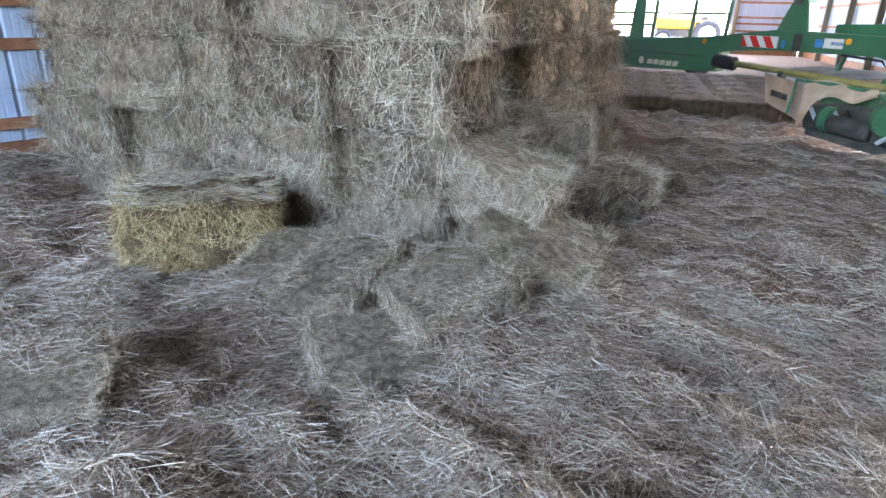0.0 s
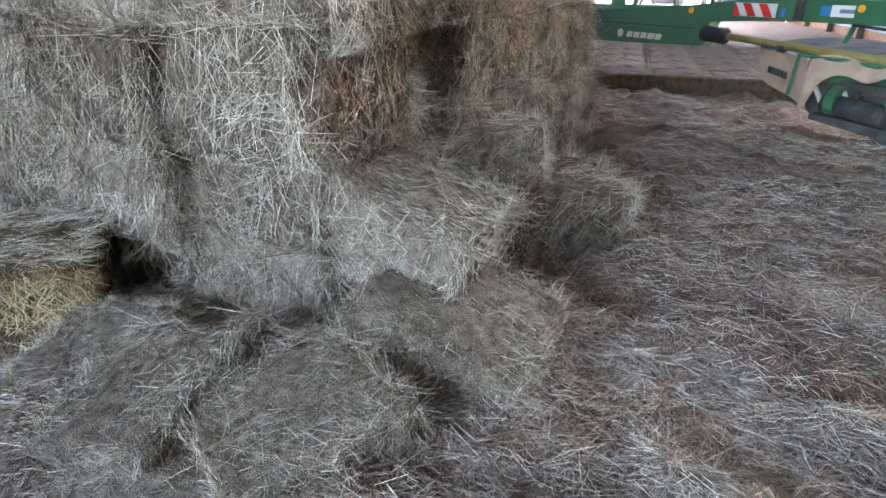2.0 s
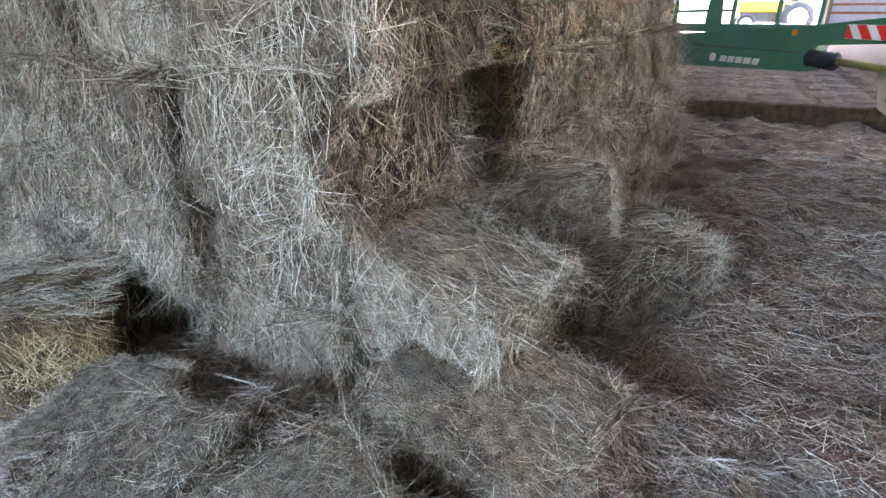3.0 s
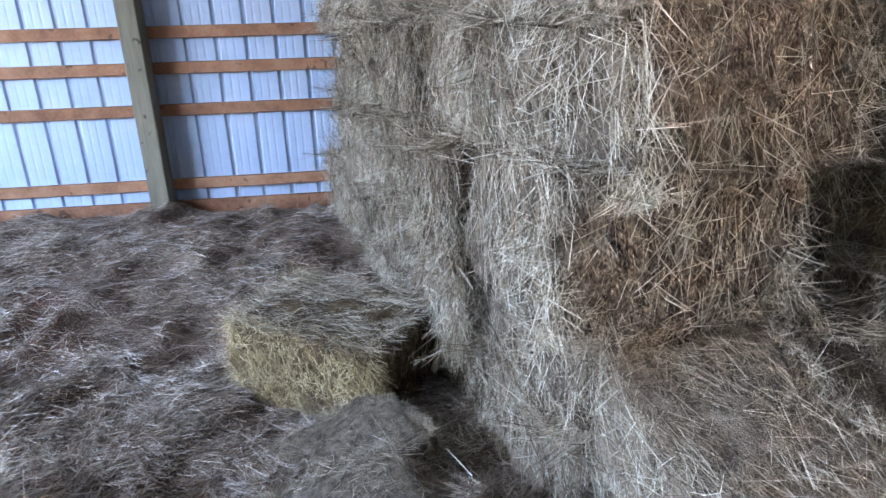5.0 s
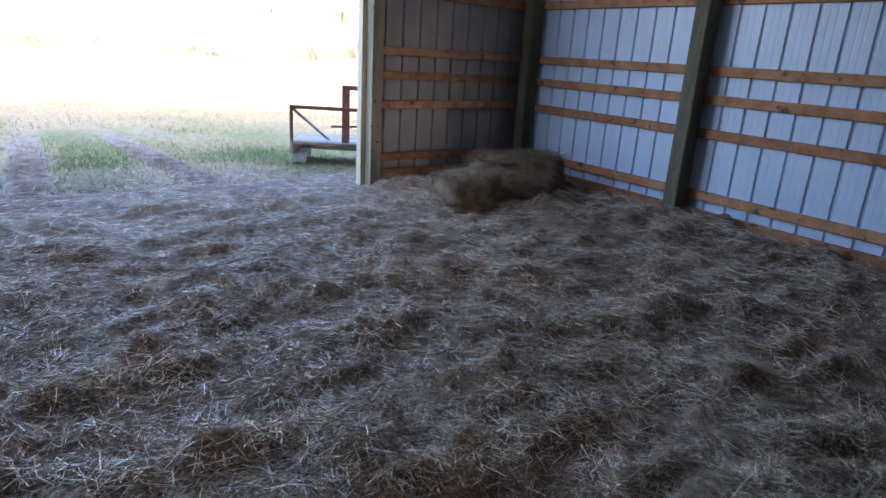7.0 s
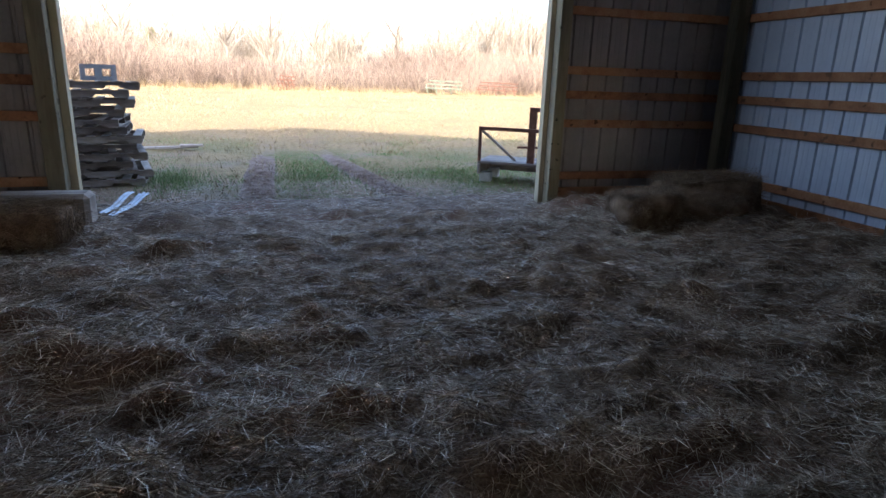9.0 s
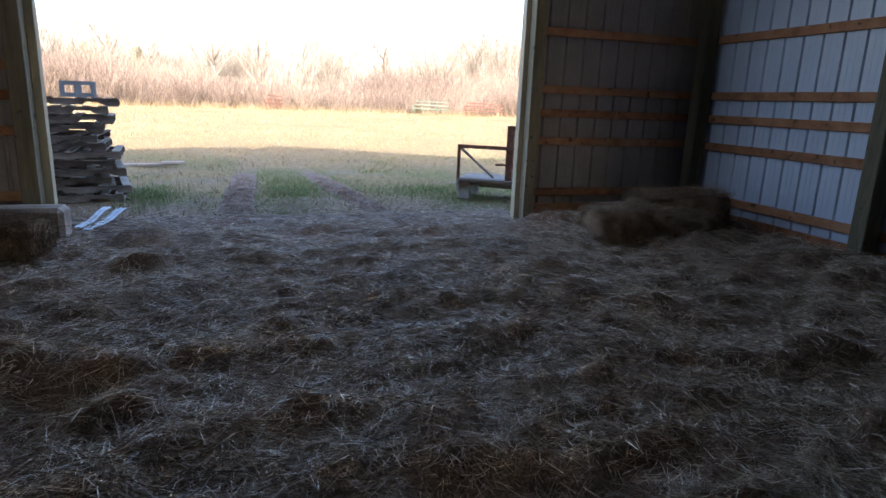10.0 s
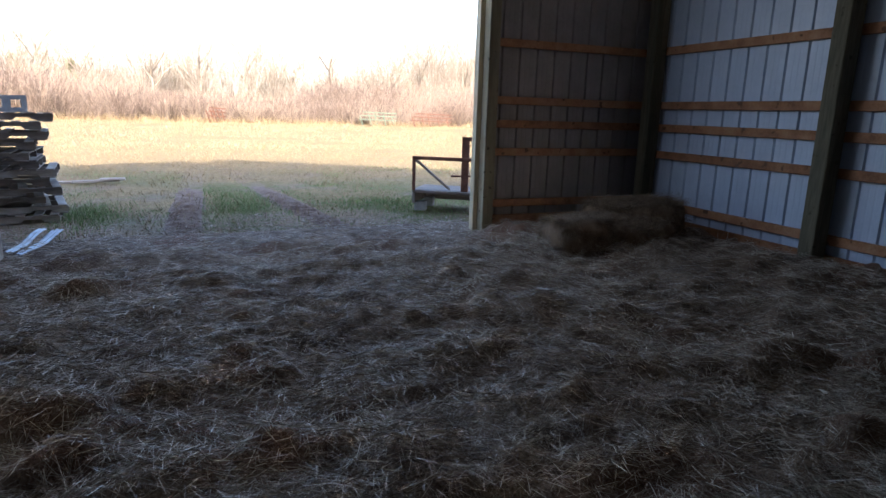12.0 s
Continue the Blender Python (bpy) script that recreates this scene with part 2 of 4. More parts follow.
def prism(bm, outline, y0, y1, bevel=0.0):
    """An outline in x and z, drawn out along y."""
    a = [bm.verts.new((x, y0, z)) for x, z in outline]
    b = [bm.verts.new((x, y1, z)) for x, z in outline]
    n = len(a)
    fs = [bm.faces.new(a), bm.faces.new(b[::-1])]
    for k in range(n):
        fs.append(bm.faces.new((a[(k + 1) % n], a[k], b[k], b[(k + 1) % n])))
    bmesh.ops.recalc_face_normals(bm, faces=fs)
    if bevel:
        bmesh.ops.bevel(bm, geom=list({e for f in fs for e in f.edges}), offset=bevel, segments=2, affect="EDGES", clamp_overlap=True)
    return bm


RNG = np.random.default_rng(7)
GRID = RNG.random((64, 64))


def rough(x, y, step):
    """Smooth value noise between 0 and 1."""
    u, v = np.asarray(x) / step + 1000, np.asarray(y) / step + 1000
    i, j = np.floor(u).astype(int), np.floor(v).astype(int)
    f, g = u - i, v - j
    f, g = f * f * (3 - 2 * f), g * g * (3 - 2 * g)
    q = lambda a, b: GRID[a % 64, b % 64]
    return (q(i, j) * (1 - f) + q(i + 1, j) * f) * (1 - g) + (q(i, j + 1) * (1 - f) + q(i + 1, j + 1) * f) * g


def quads(name, corners, mat):
    """A mesh of loose four-cornered blades; corners is n x 4 x 3."""
    n = len(corners)
    me = bpy.data.meshes.new(name)
    me.vertices.add(4 * n)
    me.vertices.foreach_set("co", np.ascontiguousarray(corners, dtype=np.float32).ravel())
    me.loops.add(4 * n)
    me.loops.foreach_set("vertex_index", np.arange(4 * n, dtype=np.int32))
    me.polygons.add(n)
    me.polygons.foreach_set("loop_start", np.arange(0, 4 * n, 4, dtype=np.int32))
    me.update(calc_edges=True)
    me.materials.append(mat)
    return me


def blades(base, along, length, width, taper=0.4):
    """Thin blades from base points along directions."""
    n = len(base)
    along = along / np.linalg.norm(along, axis=1, keepdims=True)
    side = np.cross(along, RNG.normal(size=(n, 3)))
    side /= np.linalg.norm(side, axis=1, keepdims=True) + 1e-9
    tip = base + along * length[:, None]
    w = (width / 2)[:, None]
    return np.stack([base - side * w, base + side * w, tip + side * w * taper, tip - side * w * taper], 1)


# ---- plan ----
WX, SY = -4.76, -4.29          # inner faces of the posts, west and south
RIB, BAY = 0.2286, 2.44
GIRTS = (0.375, 0.975, 1.295, 1.56, 2.19, 2.85)
EAVE = 3.6
LANES = ((0.02, 0.62), (-0.13, -1.95))     # wheel tracks outside: slope and offset of x over y
DIR, NOR = Vector((-0.335, 0.942, 0)), Vector((0.942, 0.335, 0))     # the far bay runs at an angle
EAST0 = Vector((6.48, 2.49, 0))
CORNER = EAST0 + 32 * DIR
HEAPS = ((-1.22, 2.40, -0.10, 0.12), (-0.95, 1.75, 0.04, 0.2), (-1.4, 2.1, 0.1, 0.3), (-0.6, 2.15, 0.12, 0.3), (-0.35, 2.75, 0.08, 0.25), (-0.15, 3.1, 0.05, 0.25), (-1.3, 1.0, 0.13, 0.22), (-0.95, 2.5, 0.14, 0.3),
         (-2.7, 2.2, 0.1, 0.4), (-3.6, 1.4, 0.06, 0.5), (-1.9, 1.35, 0.06, 0.25), (-0.95, -2.4, 0.05, 0.25), (-1.9, -1.6, 0.09, 0.25), (-2.3, -2.2, 0.08, 0.25), (0.2, -1.2, 0.06, 0.3),
         (0.9, -1.0, 0.06, 0.25), (-0.2, 0.1, 0.07, 0.2), (-1.2, 1.15, 0.08, 0.22), (-0.37, -0.96, 0.06, 0.2), (-2.4, -1.4, 0.08, 0.25), (-1.73, -1.5, 0.06, 0.25), (-0.81, -2.3, 0.06, 0.2), (-4.2, 0.2, 0.05, 0.8),
         (-3.7, -2.9, 0.12, 0.5), (-3.0, -3.2, 0.1, 0.3), (-4.3, -2.0, 0.05, 0.5), (-2.95, -4.0, 0.14, 0.4), (-3.6, -4.05, 0.14, 0.5), (-4.3, -4.0, 0.14, 0.5))


def floor_z(x, y):
    x, y = np.asarray(x, float), np.asarray(y, float)
    wx, wy = x + 0.3 * rough(x, y, 0.45), y + 0.22 * rough(y, x, 0.38)
    z = 0.05 + 0.07 * (rough(x, y, 1.4) - 0.5) + 0.05 * (rough(x, y, 0.47) - 0.5) + 0.2 * np.clip(rough(0.6 * wx + 3, wy, 0.24) - 0.52, 0, 1) + 0.15 * np.clip(rough(wy, 0.7 * wx + 7, 0.13) - 0.5, 0, 1) + 0.03 * (rough(y, x, 0.08) - 0.5)
    for hx, hy, h, r in HEAPS:
        z = z + h * np.exp(-((x - hx) ** 2 + (y - hy) ** 2) / (r * r))
    z = z + 0.07 * np.clip((-3.6 - x) / 1.1, 0, 1)
    out = np.clip((y - SY + 1.2) / 1.6, 0, 1)
    return np.maximum(z * out, 0.004)


M_ground = ground_material()

# ---- ground and floor ----
bm = bmesh.new()
xs = [-400, -120, -60, -30, -15, -8, -6, *np.arange(-5, 5.01, 0.25), 6, 8, 12, 20, 40, 90, 400]
ys = [-700, -200, -80, -60, -45, -35, -28, -22, -18, *np.arange(-16, -3.9, 0.25), 0, 10, 20, 40, 80, 400]
rows = []
for y in ys:
    row = []
    for x in xs:
        z = 0.0
        if -16 <= y <= -5.2:
            z = 0.05 * (float(rough(x, y, 0.9)) - 0.5) - 0.05 * sum(math.exp(-((x - s * y - c) / 0.2) ** 2) for s, c in LANES) * (0.5 + float(rough(x, y, 0.3)))
            z = min(z, 0.03) if y < -5.5 else min(z, 0.0)
        row.append(bm.verts.new((x, y, z - 0.012)))
    rows.append(row)
for a, b in zip(rows, rows[1:]):
    for i in range(len(xs) - 1):
        bm.faces.new((a[i], a[i + 1], b[i + 1], b[i]))
tagged(part("ground", bm, M_ground, smooth=True), "dry grass field with green patches and tyre ruts", "ground", kind="structure")

gx, gy = np.arange(-4.84, 5.01, 0.05), np.arange(-5.2, 12.0, 0.05)
X, Y = np.meshgrid(gx, gy)
Z = floor_z(X, Y)
me = bpy.data.meshes.new("floor")
nx, ny = len(gx), len(gy)
idx = np.arange(nx * ny).reshape(ny, nx)
me.from_pydata(np.stack([X, Y, Z], -1).reshape(-1, 3).tolist(), [], np.stack([idx[:-1, :-1], idx[:-1, 1:], idx[1:, 1:], idx[1:, :-1]], -1).reshape(-1, 4).tolist())
me.polygons.foreach_set("use_smooth", [True] * len(me.polygons))
me.materials.append(M_chaff)
tagged(new("floor", me), "barn floor buried under trodden loose hay", "floor", kind="structure")


# ---- walls ----
def siding_mesh(width, height, mat, name="panel"):
    """One ribbed steel sheet, ribs along z, its inner face towards +y."""
    bm = bmesh.new()
    prof = []
    n = max(1, round(width / RIB))
    for k in range(n):
        a = k * RIB
        prof += [(a, 0.0), (a + 0.012, -0.019), (a + 0.034, -0.019), (a + 0.046, 0.0), (a + 0.105, 0.0), (a + 0.112, -0.0015), (a + 0.122, -0.0015), (a + 0.13, 0.0), (a + 0.165, 0.0), (a + 0.172, -0.0015), (a + 0.182, -0.0015), (a + 0.19, 0.0)]
    prof.append((n * RIB, 0.0))
    lo = [bm.verts.new((x, y, 0)) for x, y in prof]
    hi = [bm.verts.new((x, y, height)) for x, y in prof]
    for i in range(len(prof) - 1):
        bm.faces.new((lo[i + 1], lo[i], hi[i], hi[i + 1]))
    r = bmesh.ops.extrude_face_region(bm, geom=bm.faces[:])
    bmesh.ops.translate(bm, vec=(0, -0.003, 0), verts=[v for v in r["geom"] if isinstance(v, bmesh.types.BMVert)])
    return finish(name, bm, mat)


def frame_wall(name, start, ang, length, height, posts, label, board=True, girts=GIRTS, openings=(), skin=M_steel):
    """A post-frame wall: local x along it, local +y into the barn, posts at y 0, girts and siding behind them."""
    root = tagged(new(name), label, "wall", kind="structure")
    root.matrix_world = pose(start[0], start[1], 0, 0, 0, ang)
    spans, x = [], 0.0
    for a, b in (*openings, (length, length)):
        if a > x:
            spans.append((x, a))
        x = b
    full = siding_mesh(4 * RIB, height, skin)
    for a, b in spans:
        x = a
        while x < b - 0.02:
            w = min(4 * RIB, b - x)
            me = full if w > 4 * RIB - 0.01 else siding_mesh(max(RIB, w), height, skin)
            p = new("panel", me)
            p.parent, p.location = root, (x, -0.042 - 0.18, 0.0)
            x += 4 * RIB
        for z in girts:
            q = part("girt", boxed(a, b, -0.218, -0.18, z - 0.045, z + 0.045, 0.004), M_girt, root)
        if board:
            part("skirt_board", boxed(a, b, -0.216, -0.178, -0.02, 0.235, 0.004), M_girt, root, "pale bottom board")
    for x in posts:
        part("post", boxed(x - 0.075, x + 0.075, -0.178, 0.0, -0.3, height + 0.1, 0.008), M_post, root)
    return root


# west wall: local x runs south to north when the wall is turned by -90 and read from its north end
west = frame_wall("wall_west", (WX, 6.2), -90, 6.2 - SY + 0.2, EAVE, [6.2 - y for y in (5.46, 3.02, 0.583, -1.857, SY + 0.09)], "white ribbed steel siding on orange-brown girts and treated posts")
south_a = frame_wall("wall_south_1", (WX - 0.26, SY), 0, 2.36, EAVE + 0.4, [], "brown-grey ribbed steel end wall beside the open doorway, darkened for shade", skin=M_siding_shade)
south_b = frame_wall("wall_south_2", (2.2, SY), 0, 6.9, EAVE + 0.4, [2.4, 4.8], "brown-grey ribbed steel end wall beside the open doorway, darkened for shade", skin=M_siding_shade)
E_END = EAST0 - 8.0 * DIR
# height out of view keeps sun out; gap at 17 m added for light
east = frame_wall("wall_east", tuple(E_END[:2]), 109.58, 40.0, 5.6, [40 - 0.1 - 3.2 * k for k in range(12)], "far ribbed steel side wall on dark posts", girts=(0.6, 1.27, 2.0, 2.8), openings=((17.0, 19.4),))
W2 = Vector((WX - 0.1, 6.2, 0))
west2 = frame_wall("wall_west_2", tuple((W2 + 27.0 * DIR)[:2]), -70.42, 27.0, EAVE, [k * 2.44 + 0.2 for k in range(11)], "white ribbed steel siding on orange-brown girts")
north = frame_wall("wall_north", tuple(CORNER[:2]), 199.58, 10.2, EAVE + 0.4, [0.1, 2.8, 9.0], "tan end wall with a wide open doorway", openings=((2.85, 8.6),))

# door jambs of the south doorway
for nm, x0, x1, tx0, tx1 in (("door_jamb", -2.80, -2.67, -2.67, -2.615), ("door_jamb", 2.15, 2.3, 2.08, 2.15)):
    j = part(nm, boxed(x0, x1, SY - 0.2, SY + 0.02, -0.3, EAVE + 0.3, 0.006), M_post)
    tagged(j, "treated post framing the open doorway with pale edge board", "door frame", kind="structure")
    part("edge_board", boxed(tx0, tx1, SY - 0.22, SY - 0.12, -0.05, EAVE + 0.3, 0.004), M_trim, j, "pale sawn edge board")
lintel = part("door_header", boxed(-2.6, 2.15, SY - 0.2, SY - 0.02, 3.3, 3.9, 0.006), M_post)
tagged(lintel, "dark timber header over the open doorway", "beam", kind="structure")

# gable and roof
bm = bmesh.new()
prism(bm, [(WX - 0.3, 3.6), (9.2, 3.6), (9.2, 3.7), (1.9, 5.6), (WX - 0.3, 3.7)], SY - 0.24, SY - 0.2)
tagged(part("gable_south", bm, M_steel), "steel gable above the doorway", "wall", kind="structure")
bm = bmesh.new()
for a, b in (((WX - 0.5, 3.66), (1.9, 5.6)), ((1.9, 5.6), (9.6, 3.66))):
    v = [bm.verts.new(p) for p in ((a[0], SY - 0.4, a[1]), (b[0], SY - 0.4, b[1]), (b[0], 6.5, b[1]), (a[0], 6.5, a[1]))]
    bm.faces.new(v)
r = bmesh.ops.extrude_face_region(bm, geom=bm.faces[:])
bmesh.ops.translate(bm, vec=(0, 0, 0.05), verts=[v for v in r["geom"] if isinstance(v, bmesh.types.BMVert)])
tagged(part("ceiling", bm, M_roof), "steel barn roof", "roof", kind="structure")
bm = bmesh.new()
c0, c1 = EAST0 - 2 * DIR, CORNER + 0.4 * DIR
w0, w1 = W2 - 1.5 * DIR, W2 + 27.4 * DIR
m0, m1 = (c0 + w0) / 2, (c1 + w1) / 2
for a, b, c, d, za, zb in ((w0, m0, m1, w1, 3.62, 5.4), (m0, c0, c1, m1, 5.4, 3.62)):
    v = [bm.verts.new((p.x, p.y, z)) for p, z in ((a, za), (b, zb), (c, zb), (d, za))]
    bm.faces.new(v)
r = bmesh.ops.extrude_face_region(bm, geom=bm.faces[:])
bmesh.ops.translate(bm, vec=(0, 0, 0.05), verts=[v for v in r["geom"] if isinstance(v, bmesh.types.BMVert)])
tagged(part("ceiling", bm, M_roof), "steel roof of the far bay", "roof", kind="structure")


# ---- hay bales ----
def bale_body(seed, n=10, soft=0.06):
    """A unit bale, 1 x 1 x 1 on z 0..1 with soft, lumpy faces, cut into flakes along x."""
    bm = bmesh.new()
    bmesh.ops.create_cube(bm, size=1.0)
    bmesh.ops.subdivide_edges(bm, edges=bm.edges[:], cuts=n, use_grid_fill=True)
    for v in bm.verts:
        p = v.co.copy()
        inner = Vector([max(soft - 0.5, min(0.5 - soft, c)) for c in p])
        off = p - inner
        if off.length > 1e-6:
            p = inner + off.normalized() * soft if off.length > soft else p
        d = p.normalized()
        q = p * 2.7 + Vector((seed * 7.3, seed * 3.1, 0))
        p += d * (0.09 * noise.noise(q) + 0.06 * noise.noise(q * 3.3) + 0.012 * math.cos(p.x * 44 + seed))
        v.co = p + Vector((0, 0, 0.5))
        if v.co.z < 0.03:
            v.co.z = 0.0
    return bm


SIDES = ((1, -1), (1, 1), (0, -1), (0, 1), (2, 1))       # axis and sign of the faces that carry loose straw


def bale_straw(seed, count, mat, sides=(0, 1, 2, 3, 4), long=0.16, spread=0.45, over=0.58, soft=0.06):
    """Tufts of blades that hang over and poke out of a unit bale about 0.62 x 0.75 x 0.38 m in size."""
    r = np.random.default_rng(seed)
    dims = np.array((0.62, 0.75, 0.38))
    tufts_n = max(30, count // 28)
    tf = r.choice(sides, tufts_n)
    tu, tv = r.uniform(-0.56, 0.56, tufts_n), r.uniform(-0.56, 0.6, tufts_n)
    turn = np.where((r.random(tufts_n) < 0.4) | (tf == 4), r.uniform(-3.14, 3.14, tufts_n), r.normal(0, 0.7, tufts_n))
    lift = r.uniform(-0.06, 0.2, tufts_n)
    k = r.integers(0, tufts_n, count)
    face = tf[k]
    u, v = tu[k] + r.normal(0, 0.075, count), tv[k] + r.normal(0, 0.11, count)
    u, v = np.clip(u, -over, over), np.clip(v, -over, over + 0.04)
    a = turn[k] + r.normal(0, spread, count) + np.where(r.random(count) < 0.3, r.uniform(-3.14, 3.14, count), 0)
    p, n, d = np.zeros((count, 3)), np.zeros((count, 3)), np.zeros((count, 3))
    for f, (ax, sg) in enumerate(SIDES):
        m = face == f
        o = [q for q in range(3) if q != ax]
        p[m, ax] = sg * 0.5
        p[m, o[0]], p[m, o[1]] = u[m], v[m]
        n[m, ax] = sg
        d[m, o[0]] = np.sin(a[m])
        d[m, o[1]] = -np.cos(a[m])
    inner = np.clip(p, soft - 0.5, 0.5 - soft)
    off = p - inner
    size = np.linalg.norm(off, axis=1, keepdims=True) + 1e-9
    p = inner + off * np.minimum(1, (soft + (over - 0.5 if over > 0.5 else 0)) / size)
    p += n * r.uniform(-0.02, 0.03, count)[:, None]
    d += n * (lift[k] + r.normal(0.04, 0.12, count))[:, None]
    ln = r.uniform(0.35, 1, count) * long
    metric = blades(p * dims, d, ln, r.uniform(0.0012, 0.0026, count)) / dims
    metric[..., 2] = np.maximum(metric[..., 2] + 0.5, 0.002)
    return quads("loose_straw", metric, mat)


VARIANTS = []
for seed, count, mat in ((1, 12000, M_straw), (2, 11000, M_straw), (3, 10000, M_straw), (4, 10000, M_straw)):
    VARIANTS.append((finish("hay_bale", bale_body(seed), M_bale, True), [bale_straw(seed, count, mat)]))
# 4: yellow bale, grey straw over its top and a bare brown end, dark with painted shade; 5: hidden or far bale; 6: old
#    brown bale; 7: old brown bale far off
VARIANTS.append((finish("hay_bale", bale_body(5, 10, 0.12), M_bale_yellow, True), [bale_straw(5, 8000, M_straw_yellow, (0, 0, 0, 1, 2), 0.11, 0.4, 0.48, 0.12), bale_straw(15, 7000, M_straw, (4,), 0.1, 0.9, 0.48, 0.12), bale_straw(16, 900, M_straw_yellow, (3,), 0.07, 0.6, 0.46, 0.12)]))
VARIANTS.append((finish("hay_bale", bale_body(6), M_bale, True), [bale_straw(6, 1500, M_straw)]))
VARIANTS.append((finish("hay_bale", bale_body(7, 10, 0.32), M_bale_old, True), [bale_straw(7, 12000, M_straw_old, (0, 1, 2, 3, 4, 4), 0.14, 0.8, 0.49, 0.32)]))
VARIANTS.append((finish("hay_bale", bale_body(8), M_bale_old, True), [bale_straw(8, 2200, M_straw_old, (0, 1, 2, 3, 4), 0.2, 0.4)]))
# 8 and 9: fallen bales and flakes with clear edges
for seed in (9, 10):
    VARIANTS.append((finish("hay_bale", bale_body(seed, 10, 0.13), M_bale, True), [bale_straw(seed, 11000, M_straw, (0, 1, 2, 3, 4), 0.11, 0.6, 0.49, 0.13)]))
HAY = "small square bale of dry grey-green hay, loosely packed"


def bale(x, y, z, yaw, L, W, H, kind=0, rx=0, ry=0, label=HAY, group="bales in the haystack"):
    body, straws = VARIANTS[kind]
    ob = new("hay_bale", body)
    ob.matrix_world = pose(x, y, z, rx, ry, yaw) @ Matrix.Diagonal((L, W, H, 1))
    for straw in straws:
        new("loose_straw", straw).parent = ob
    return tagged(ob, label, "hay bale", group)


rnd = random.Random(5)
YAW = 11.3
ca, sa = math.cos(radians(YAW)), math.sin(radians(YAW))


def stack_at(u, v):
    return -3.9 + u * ca - v * sa, 2.12 + u * sa + v * ca


H0 = 0.36
cols = {0: [(0.15, 0.62), (0.72, 0.6), (1.27, 0.6), (1.8, 0.62), (2.36, 0.55)], 1: [(0.1, 0.6), (0.65, 0.62), (1.2, 0.6), (1.75, 0.6), (2.25, 0.68)],
        2: [(0.2, 0.56), (0.7, 0.62), (1.25, 0.62), (1.8, 0.6), (2.31, 0.66)], 3: [(0.1, 0.6), (0.62, 0.6), (1.12, 0.52), (1.86, 0.56), (2.34, 0.7)],
        4: [(0.05, 0.6), (0.6, 0.6), (1.1, 0.53), (1.86, 0.56), (2.34, 0.66)], 5: [(-0.1, 0.6), (0.5, 0.6), (1.1, 0.6), (1.75, 0.6), (2.35, 0.6)], 6: [(0.0, 0.9), (0.9, 0.9), (1.8, 0.9)]}
for layer, cells in cols.items():
    for k, (u, w) in enumerate(cells):
        dv = rnd.uniform(-0.1, 0.07) + (0.05 if layer == 0 else 0)
        depth = 0.62 if k == len(cells) - 1 and layer else 0.92
        x, y = stack_at(u + w / 2, dv + depth / 2)
        bale(x, y, 0.02 + layer * H0, YAW + rnd.uniform(-6, 6), w * 1.05, depth, H0 * 1.16, rnd.randrange(4) if layer < 5 else 5, rx=rnd.uniform(-4, 4), ry=rnd.uniform(-4, 4))
# dark bale deep in the notch of the upper layers
for layer in (3, 4, 5):
    x, y = stack_at(1.74, 0.98)
    bale(x, y, 0.03 + layer * H0, YAW, 0.5, 0.9, H0 * 1.05, 2)
# rows behind
for layer in range(7):
    for k in range(3):
        x, y = stack_at(0.45 + 0.92 * k, 1.4)
        bale(x, y, 0.03 + layer * H0, YAW + rnd.uniform(-3, 3), 0.92, 0.9, H0 * 1.06, 5)
# east flank, running back to the north
for layer in range(7):
    for k in range(4):
        yy = 4.05 + 0.76 * k
        xx = -1.62 - 0.24 * (yy - 4.0) - (0.0 if layer < 2 else 0.1 + 0.03 * layer)
        kind = 5 if layer > 4 or (layer > 2 and k > 2) else rnd.randrange(4)
        bale(xx + rnd.uniform(-0.05, 0.05), yy, 0.02 + layer * H0, 102 + rnd.uniform(-7, 7), 0.82, 0.95, H0 * 1.16, kind, rx=rnd.uniform(-3, 3), ry=rnd.uniform(-3, 3))
    for k in range(3):
        bale(-2.75, 3.6 + 0.88 * k, 0.03 + layer * H0, 3, 0.95, 0.86, H0 * 1.05, 5)
# toppled bales along the foot of the stack
FALLEN = "toppled hay bale leaning on the foot of the stack"
bale(-0.9, 3.0, 0.31, 10, 0.54, 0.48, 0.33, 1, ry=17, label=FALLEN)
bale(-0.64, 2.86, 0.04, 14, 0.6, 0.56, 0.34, 9, rx=6, ry=20, label=FALLEN)
bale(-1.06, 3.74, 0.4, 66, 0.6, 0.36, 0.3, 8, ry=-6, label=FALLEN)
bale(-0.88, 3.92, 0.02, 66, 0.95, 0.5, 0.42, 9, rx=8, label=FALLEN)
FLAKE = "broken flake of grey hay fallen open on the floor"
bale(-0.62, 2.26, 0.03, -18, 0.4, 0.46, 0.28, 3, rx=10, ry=6, label=FLAKE, group="broken flakes")
bale(-1.02, 2.1, 0.04, 14, 0.42, 0.48, 0.26, 8, rx=12, ry=-8, label=FLAKE, group="broken flakes")
bale(-1.45, 2.14, 0.02, 30, 0.38, 0.42, 0.22, 9, rx=10, label=FLAKE, group="broken flakes")
bale(-0.68, 1.88, -0.02, 58, 0.46, 0.4, 0.19, 8, rx=14, label=FLAKE, group="broken flakes")
bale(-1.24, 1.02, 0.0, 48, 0.36, 0.32, 0.22, 9, rx=12, label=FLAKE, group="broken flakes")
bale(-2.04, 2.05, 0.05, 55, 0.72, 0.5, 0.4, 4, rx=3, label="loose yellow hay bale, its broken brown end darkened for shade", group="")
